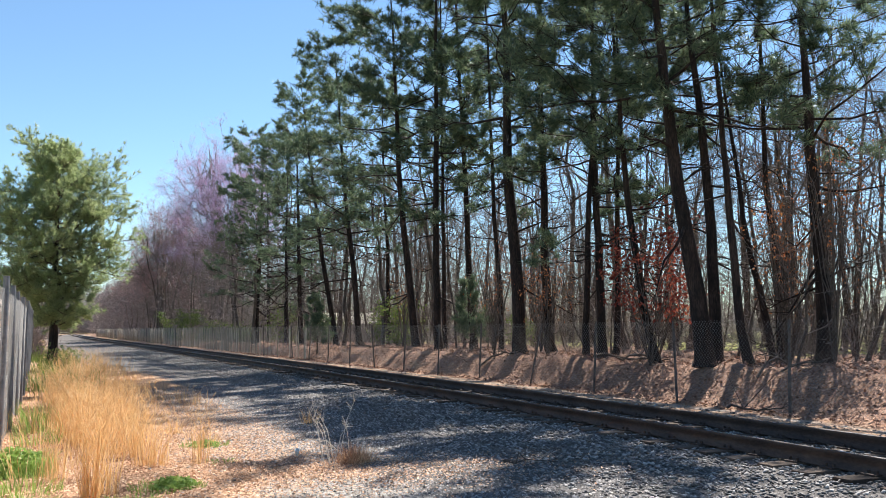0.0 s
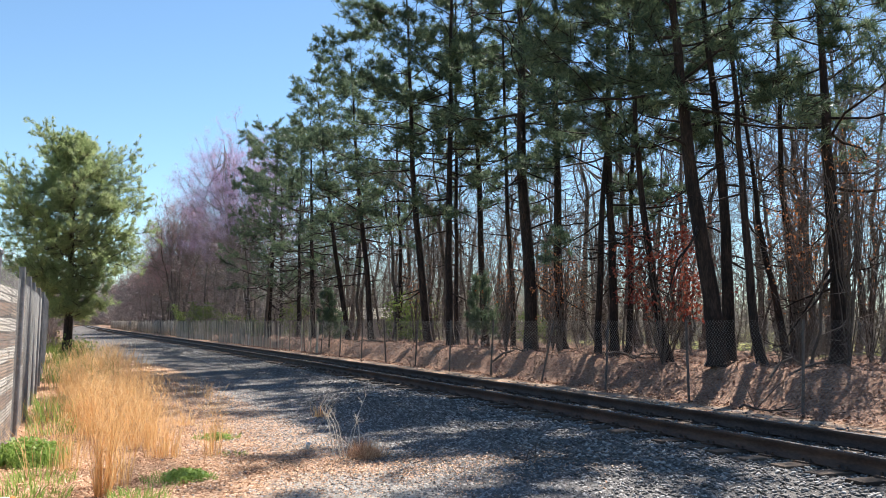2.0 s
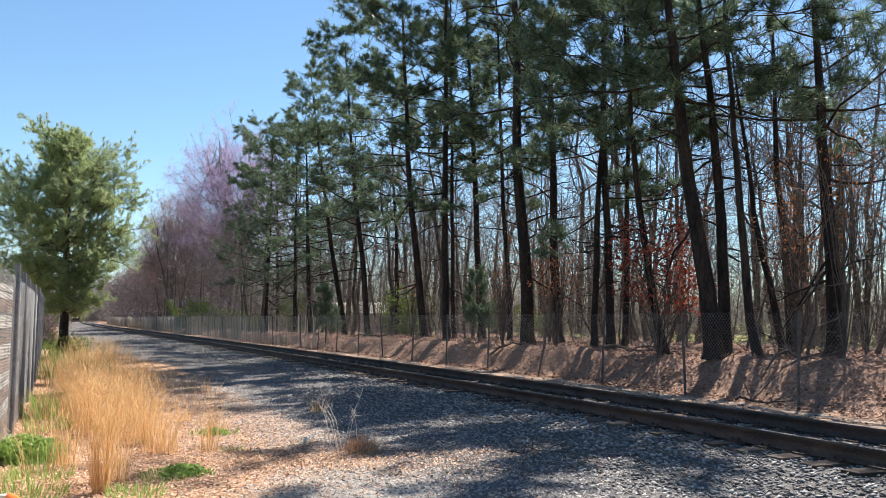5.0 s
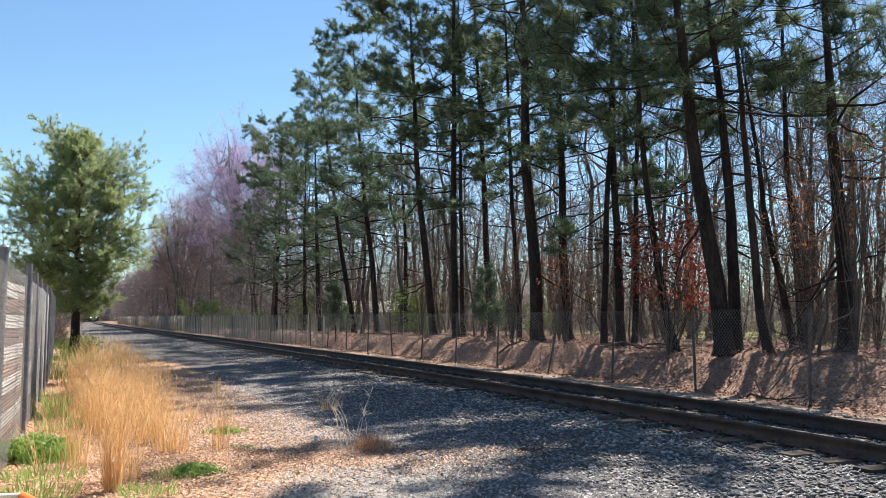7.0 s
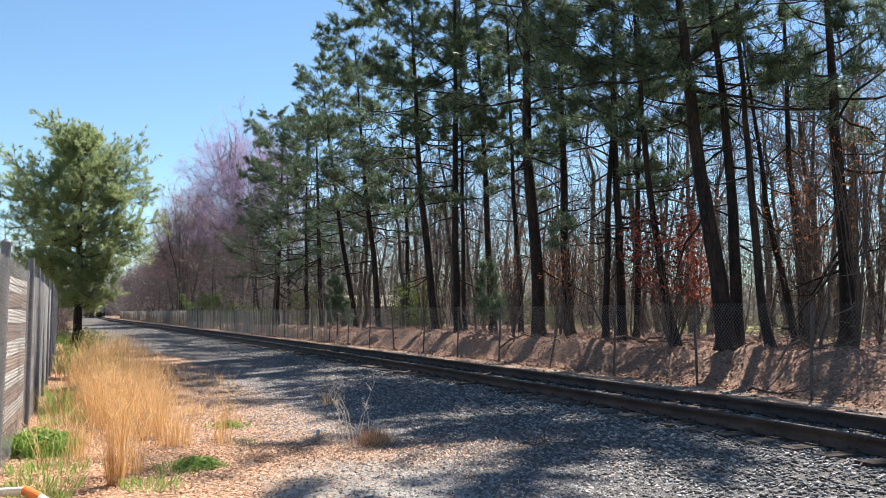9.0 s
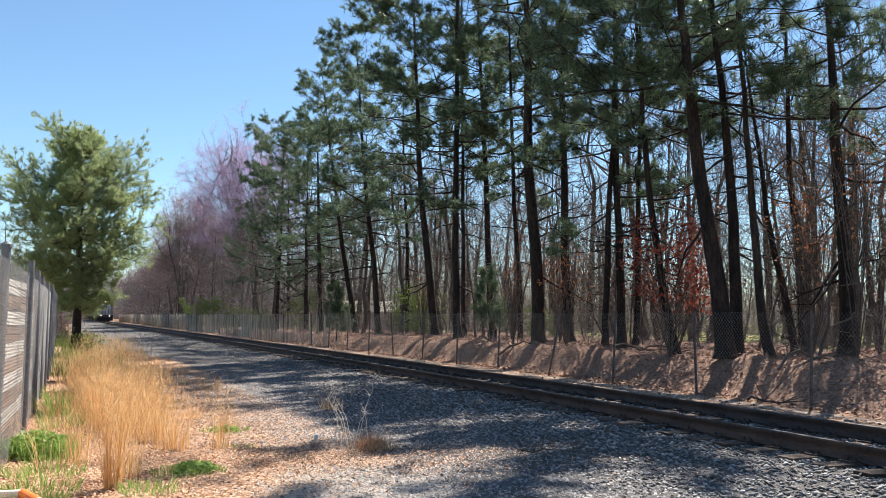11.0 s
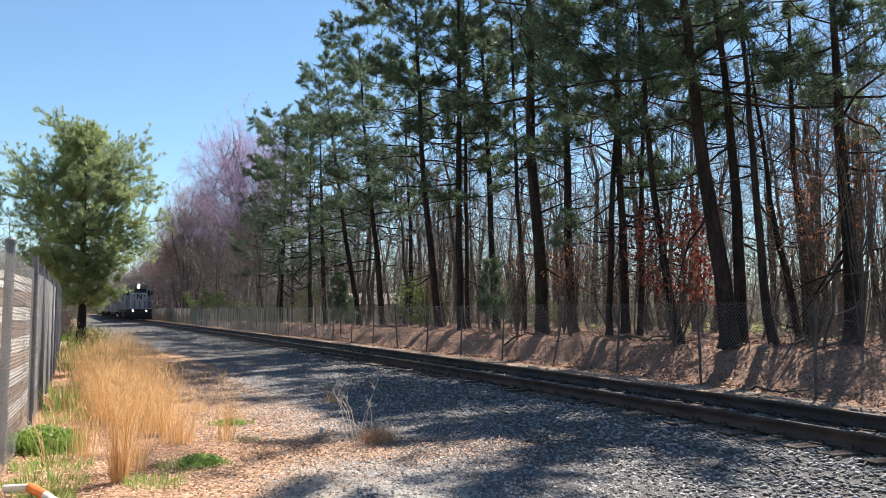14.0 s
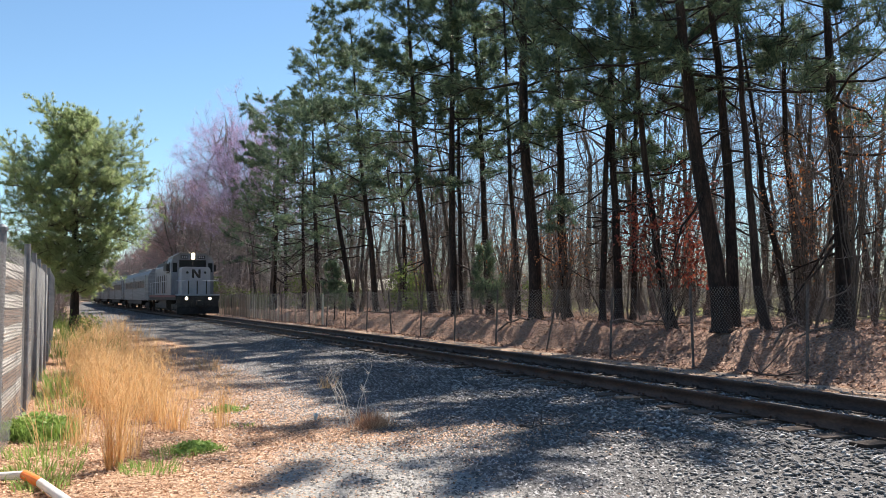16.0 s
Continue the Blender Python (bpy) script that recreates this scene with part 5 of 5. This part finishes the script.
# ---------- train ----------
LOCO_GREY = material("loco_paint", [(0.13, 0.135, 0.155), (0.19, 0.195, 0.22), (0.25, 0.255, 0.28)], 1.5, 0.5, 0.05, fine=14)
LOCO_WHITE = material("loco_white_paint", [(0.28, 0.285, 0.315), (0.39, 0.395, 0.425)], 2, 0.45, 0.03, fine=14)
DARK = material("grimy_black_steel", [(0.015, 0.014, 0.014), (0.035, 0.032, 0.03), (0.06, 0.055, 0.05)], 3, 0.7, 0.2, fine=20)
MAROON = material("dull_maroon_paint", [(0.10, 0.03, 0.035), (0.17, 0.05, 0.055)], 2, 0.6, 0.05)
STAINLESS = material("brushed_stainless", [(0.13, 0.14, 0.15), (0.20, 0.21, 0.22), (0.26, 0.27, 0.28)], 2, 0.6, 0.05, metal=0.1, stretch=(1, 0.1, 4), fine=25)
ROOF_GREY = material("sooty_roof", [(0.13, 0.12, 0.115), (0.22, 0.21, 0.20), (0.30, 0.29, 0.28)], 1.5, 0.8, 0.1, fine=12)
PANE = material("dark_glass", [(0.012, 0.014, 0.016), (0.02, 0.022, 0.025)], 2, 0.3, 0.0, spec=0.15)
LAMP_WARM = glow("headlamp_lens", (1.0, 0.70, 0.42), 30.0)
LAMP_WHITE = glow("ditch_lamp_lens", (1.0, 0.78, 0.58), 14.0)


def truck(thing, y, wheels=(-1.37, 1.37), mat=DARK):
    """A two-axle truck: side frames, bolster, springs and wheels."""
    bm = bmesh.new()
    for s in (-1, 1):
        prism(bm, [(s * 1.02, 0.42), (s * 1.16, 0.42), (s * 1.16, 0.78), (s * 1.02, 0.78)], y + wheels[0] - 0.35, y + wheels[1] + 0.35, 0.02)
        for w in wheels:
            box(bm, s * 1.0, s * 1.2, y + w - 0.17, y + w + 0.17, 0.3, 0.72, 0.02)
        for o in (-0.3, 0.3):
            rod(bm, (s * 1.1, y + o, 0.3), (s * 1.1, y + o, 0.6), 0.11)
    box(bm, -1.1, 1.1, y - 0.25, y + 0.25, 0.45, 0.85, 0.03)
    part("truck_frame", bm, mat, thing, "grimy black truck frame")
    for w in wheels:
        for s in (-1, 1):
            bm = bmesh.new()
            rod(bm, (s * 0.70, y + w, 0.50), (s * 0.83, y + w, 0.50), 0.50, sides=24)
            rod(bm, (s * 0.66, y + w, 0.50), (s * 0.70, y + w, 0.50), 0.53, sides=24)
            rod(bm, (s * 0.83, y + w, 0.50), (s * 0.90, y + w, 0.50), 0.13, sides=12)
            part("wheel", bm, RAIL, thing, "steel wheel")


def build_locomotive():
    lo = empty("locomotive", label="grey diesel locomotive with lit headlights hauling coaches", category="locomotive")
    part("underframe", box(bmesh.new(), -1.5, 1.5, -8.1, 8.0, 1.08, 1.45, 0.02), DARK, lo, "black underframe")
    part("sill_stripe", box(bmesh.new(), -1.53, 1.53, 7.95, 8.03, 1.40, 1.50), LOCO_WHITE, lo, "white deck edge")
    for s in (-1, 1):
        part("side_sill", box(bmesh.new(), s * 1.51 - 0.02, s * 1.51 + 0.02, -8.0, 7.9, 1.28, 1.44), MAROON, lo, "maroon side sill")
    bm = bmesh.new()
    box(bm, -1.42, 1.42, 7.9, 8.12, 0.62, 1.40, 0.02)
    part("pilot", bm, DARK, lo, "black pilot plate")
    bm = bmesh.new()
    a = [bm.verts.new(c) for c in ((-1.45, 8.1, 0.62), (0, 8.35, 0.62), (1.45, 8.1, 0.62), (1.45, 8.28, 0.13), (0, 8.62, 0.13), (-1.45, 8.28, 0.13))]
    f1, f2 = bm.faces.new((a[0], a[1], a[4], a[5])), bm.faces.new((a[1], a[2], a[3], a[4]))
    bmesh.ops.solidify(bm, geom=[f1, f2], thickness=0.03)
    part("snow_plough", bm, DARK, lo, "black plough blade")
    bm = bmesh.new()
    box(bm, -0.12, 0.12, 8.1, 8.65, 0.75, 1.0, 0.03)
    box(bm, -0.2, 0.2, 8.5, 8.72, 0.72, 1.04, 0.04)
    part("coupler", bm, DARK, lo, "steel coupler")
    # nose, cab, hood
    part("nose", prism(bmesh.new(), [(-1.0, 1.45), (1.0, 1.45), (1.0, 3.30), (0.84, 3.46), (-0.84, 3.46), (-1.0, 3.30)], 5.5, 7.2, 0.03), LOCO_WHITE, lo, "pale grey short nose")
    cab = part("cab", prism(bmesh.new(), [(-1.52, 1.45), (1.52, 1.45), (1.52, 3.80), (1.36, 4.22), (0.86, 4.50), (-0.86, 4.50), (-1.36, 4.22), (-1.52, 3.80)], 3.1, 5.6, 0.03), LOCO_GREY, lo, "grey cab with arched roof")
    part("window_frame", box(bmesh.new(), -0.96, 0.96, 5.59, 5.612, 3.47, 4.02), DARK, cab)
    for x0, x1 in ((-0.92, -0.05), (0.05, 0.92)):
        part("windshield", box(bmesh.new(), x0, x1, 5.585, 5.625, 3.52, 3.96, 0.012), PANE, cab, "dark windshield pane")
    for s in (-1, 1):
        part("side_window", box(bmesh.new(), s * 1.53 - 0.02, s * 1.53 + 0.02, 3.6, 4.9, 3.15, 3.85, 0.01), PANE, cab, "dark side window")
        part("armrest", box(bmesh.new(), s * 1.60 - 0.06, s * 1.60 + 0.06, 3.7, 4.8, 3.06, 3.12, 0.01), DARK, cab)
        door = part("cab_door", box(bmesh.new(), s * 1.26 - 0.23, s * 1.26 + 0.23, 5.60, 5.63, 1.6, 3.95, 0.01), LOCO_GREY, cab)
        part("pane", box(bmesh.new(), s * 1.26 - 0.16, s * 1.26 + 0.16, 5.62, 5.64, 3.12, 3.80, 0.01), PANE, door, "dark door window")
        part("number_board", box(bmesh.new(), s * 0.60 - 0.27, s * 0.60 + 0.27, 5.55, 5.66, 4.12, 4.34, 0.02), PANE, cab, "dark number board")
        for k in range(3):
            part("number_bar", box(bmesh.new(), s * 0.60 - 0.2 + 0.15 * k, s * 0.60 - 0.1 + 0.15 * k, 5.66, 5.668, 4.17, 4.29), LOCO_WHITE, cab)
        part("mirror", box(bmesh.new(), s * 1.68 - 0.10, s * 1.68 + 0.10, 5.0, 5.04, 3.2, 3.7, 0.015), DARK, cab, "dark side mirror")
    part("cab_roof", prism(bmesh.new(), [(-1.46, 4.08), (-1.38, 4.26), (-0.87, 4.55), (0.87, 4.55), (1.38, 4.26), (1.46, 4.08), (1.36, 4.16), (0.86, 4.48), (-0.86, 4.48), (-1.36, 4.16)], 3.0, 5.72), ROOF_GREY, cab, "grey overhanging cab roof")
    hl = part("headlight", box(bmesh.new(), -0.17, 0.17, 5.5, 5.72, 4.04, 4.56, 0.03), DARK, cab, "headlight housing")
    for z in (4.17, 4.41):
        part("lens", rod(bmesh.new(), (0, 5.70, z), (0, 5.76, z), 0.105, sides=20), LAMP_WARM, hl, "lit warm headlamp")
    for s in (-1, 1):
        d = part("ditch_light", box(bmesh.new(), s * 0.80 - 0.15, s * 0.80 + 0.15, 8.1, 8.2, 1.05, 1.34, 0.02), DARK, lo, "ditch light housing")
        part("lens", rod(bmesh.new(), (s * 0.80, 8.19, 1.20), (s * 0.80, 8.24, 1.20), 0.08, sides=18), LAMP_WHITE, d, "lit ditch lamp")
        part("air_hose", rod(bmesh.new(), (s * 0.45, 8.14, 0.95), (s * 0.5, 8.25, 0.35), 0.03), DARK, lo)
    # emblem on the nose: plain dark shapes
    bm = bmesh.new()
    box(bm, -0.30, -0.15, 7.2, 7.215, 2.66, 3.28)
    box(bm, 0.15, 0.30, 7.2, 7.215, 2.66, 3.28)
    prism(bm, [(0.30, 3.28), (0.12, 3.28), (-0.30, 2.66), (-0.12, 2.66)], 7.201, 7.217)
    part("emblem", bm, DARK, lo, "dark angular emblem")
    for s in (-1, 1):
        part("nose_light", rod(bmesh.new(), (s * 0.62, 7.2, 3.05), (s * 0.62, 7.24, 3.05), 0.09, sides=12), DARK, lo, "dark round marker light")
    part("nose_door", box(bmesh.new(), 0.52, 0.90, 7.2, 7.225, 1.6, 2.9, 0.01), LOCO_WHITE, lo)
    for x in (-0.62, 0.02, 0.62):
        bm = bmesh.new()
        rod(bm, (x, 7.85, 1.45), (x, 7.85, 2.45), 0.045, sides=8)
        part("handrail_post", bm, DARK, lo, "black handrail post")
    bm = bmesh.new()
    rod(bm, (-1.45, 7.85, 2.45), (-0.35, 7.85, 2.45), 0.025, sides=8)
    rod(bm, (0.35, 7.85, 2.45), (1.45, 7.85, 2.45), 0.025, sides=8)
    part("front_handrail", bm, LOCO_WHITE, lo, "pale front handrail")
    hood = part("hood", prism(bmesh.new(), [(-1.08, 1.45), (1.08, 1.45), (1.08, 3.70), (0.85, 3.98), (-0.85, 3.98), (-1.08, 3.70)], -7.7, 3.1, 0.03), LOCO_GREY, lo, "long grey engine hood")
    for k in range(16):
        for s in (-1, 1):
            y0 = -7.2 + 0.62 * k
            part("hood_door", box(bmesh.new(), s * 1.09 - 0.015, s * 1.09 + 0.015, y0, y0 + 0.5, 1.6, 3.05 if k % 4 else 3.4, 0.008), DARK if k % 2 else LOCO_GREY, hood, "hood access door")
    part("roof_cap", prism(bmesh.new(), [(-1.0, 3.8), (1.0, 3.8), (0.86, 4.12), (-0.86, 4.12)], -7.4, 2.9, 0.02), DARK, lo, "sooty black roof")
    bm = bmesh.new()
    prism(bm, [(-1.22, 3.35), (1.22, 3.35), (1.22, 3.95), (0.95, 4.28), (-0.95, 4.28), (-1.22, 3.95)], -1.2, 2.2, 0.03)
    part("dynamic_brake", bm, DARK, lo, "flared dark brake housing")
    for y in (-6.6, -5.2, -3.8, 0.4):
        part("roof_fan", rod(bmesh.new(), (0, y, 4.1), (0, y, 4.36), 0.58, sides=20), DARK, lo, "round roof fan")
    part("exhaust_stack", box(bmesh.new(), -0.3, 0.3, -2.2, -1.7, 4.1, 4.42, 0.03), DARK, lo)
    bm = bmesh.new()
    for x in (-0.18, 0, 0.18):
        rod(bm, (x, 3.5, 4.52), (x, 4.1, 4.52), 0.03, 0.08)
    rod(bm, (0, 3.6, 4.36), (0, 3.6, 4.52), 0.04)
    part("horn", bm, DARK, lo, "air horn")
    for s in (-1, 1):
        bm = bmesh.new()
        rod(bm, (s * 1.46, -7.9, 2.5), (s * 1.46, 3.0, 2.5), 0.02, sides=6)
        part("handrail", bm, LOCO_WHITE, lo, "pale side handrail")
        for k in range(7):
            part("handrail_post", rod(bmesh.new(), (s * 1.46, -7.9 + 1.8 * k, 1.45), (s * 1.46, -7.9 + 1.8 * k, 2.5), 0.02, sides=6), LOCO_WHITE, lo)
        for k in range(3):
            part("step", box(bmesh.new(), s * 1.3 - 0.2, s * 1.3 + 0.2, 7.45, 7.85, 0.45 + 0.32 * k, 0.48 + 0.32 * k), DARK, lo)
    part("fuel_tank", prism(bmesh.new(), [(-1.35, 1.08), (-1.35, 0.45), (-1.0, 0.28), (1.0, 0.28), (1.35, 0.45), (1.35, 1.08)], -2.3, 2.0, 0.04), DARK, lo, "black fuel tank")
    truck(lo, 5.0), truck(lo, -5.0)
    return lo


def build_coach():
    co = empty("passenger_coach", label="silver passenger coach with a dark window band", category="railway coach", group="coaches of the train")
    outline = [(-1.52, 1.0), (1.52, 1.0), (1.55, 1.6), (1.55, 2.9), (1.45, 3.35), (1.15, 3.72), (0.6, 3.92), (-0.6, 3.92), (-1.15, 3.72), (-1.45, 3.35), (-1.55, 2.9), (-1.55, 1.6)]
    body = part("body", prism(bmesh.new(), outline, -12.7, 12.7, 0.02), STAINLESS, co, "brushed silver body")
    part("roof", prism(bmesh.new(), [(-1.2, 3.70), (1.2, 3.70), (1.17, 3.76), (0.6, 3.97), (-0.6, 3.97), (-1.17, 3.76)], -12.6, 12.6), ROOF_GREY, co, "sooty grey roof")
    for s in (-1, 1):
        for k in range(12):
            y0 = -10.1 + 1.62 * k + (0.6 if k > 5 else 0)
            part("window", box(bmesh.new(), s * 1.55 - 0.015, s * 1.55 + 0.015, y0, y0 + 1.28, 2.15, 2.85, 0.01), PANE, body, "dark window pane")
        for y0 in (-12.3, -0.75, 11.0):
            part("door", box(bmesh.new(), s * 1.555 - 0.015, s * 1.555 + 0.015, y0, y0 + 1.05, 1.1, 3.2, 0.01), STAINLESS, body)
            part("door_edge", box(bmesh.new(), s * 1.565 - 0.015, s * 1.565 + 0.015, y0 - 0.16, y0, 1.05, 3.25), DARK, body, "dark door pocket edge")
        part("skirt", box(bmesh.new(), s * 1.45 - 0.03, s * 1.45 + 0.03, -7.0, 7.0, 0.62, 1.0), DARK, co, "dark equipment skirt")
    for s in (-1, 1):
        part("diaphragm", box(bmesh.new(), -0.7, 0.7, s * 12.9 - 0.2, s * 12.9 + 0.2, 1.0, 3.3, 0.05), DARK, co, "black end diaphragm")
        part("coupler", box(bmesh.new(), -0.12, 0.12, s * 13.0 - 0.35, s * 13.0 + 0.35, 0.75, 1.0), DARK, co)
    part("roof_unit", box(bmesh.new(), -0.8, 0.8, -3, 3, 3.9, 4.12, 0.05), ROOF_GREY, co, "grey roof ventilation unit")
    truck(co, 9.0), truck(co, -9.0)
    return co


LOCO = build_locomotive()
COACHES = [build_coach()]
for i in range(4):
    COACHES.append(copy_thing(COACHES[0], Matrix.Identity(4)))


# ---------- motions ----------
RAIL_TOP_Z = 0.31
NOSE_AT_END = float(np.interp(57.4, STEP_Y, ARC))
SPEED = float(np.interp(212.5, STEP_Y, ARC) - NOSE_AT_END) / 7.0


def on_track(s, reach):
    """The pose of a vehicle whose middle is at the arc length s and whose trucks stand reach to either side; it faces back along the arc."""
    (ax, ay), (bx, by) = at_arc(s - reach), at_arc(s + reach)
    return pose(float(ax + bx) / 2, float(ay + by) / 2, RAIL_TOP_Z, 0, 0, math.degrees(math.atan2(-float(ax - bx), float(ay - by))))


def motions():
    times = [0.5 * i for i in range(33)]
    back = 8.6
    walk(LOCO, [(t, on_track(NOSE_AT_END + SPEED * (16 - t) + back, 5.0)) for t in times])
    back += 8.6 + 13.2
    for coach in COACHES:
        walk(coach, [(t, on_track(NOSE_AT_END + SPEED * (16 - t) + back, 9.0)) for t in times])
        back += 26.4


motions()
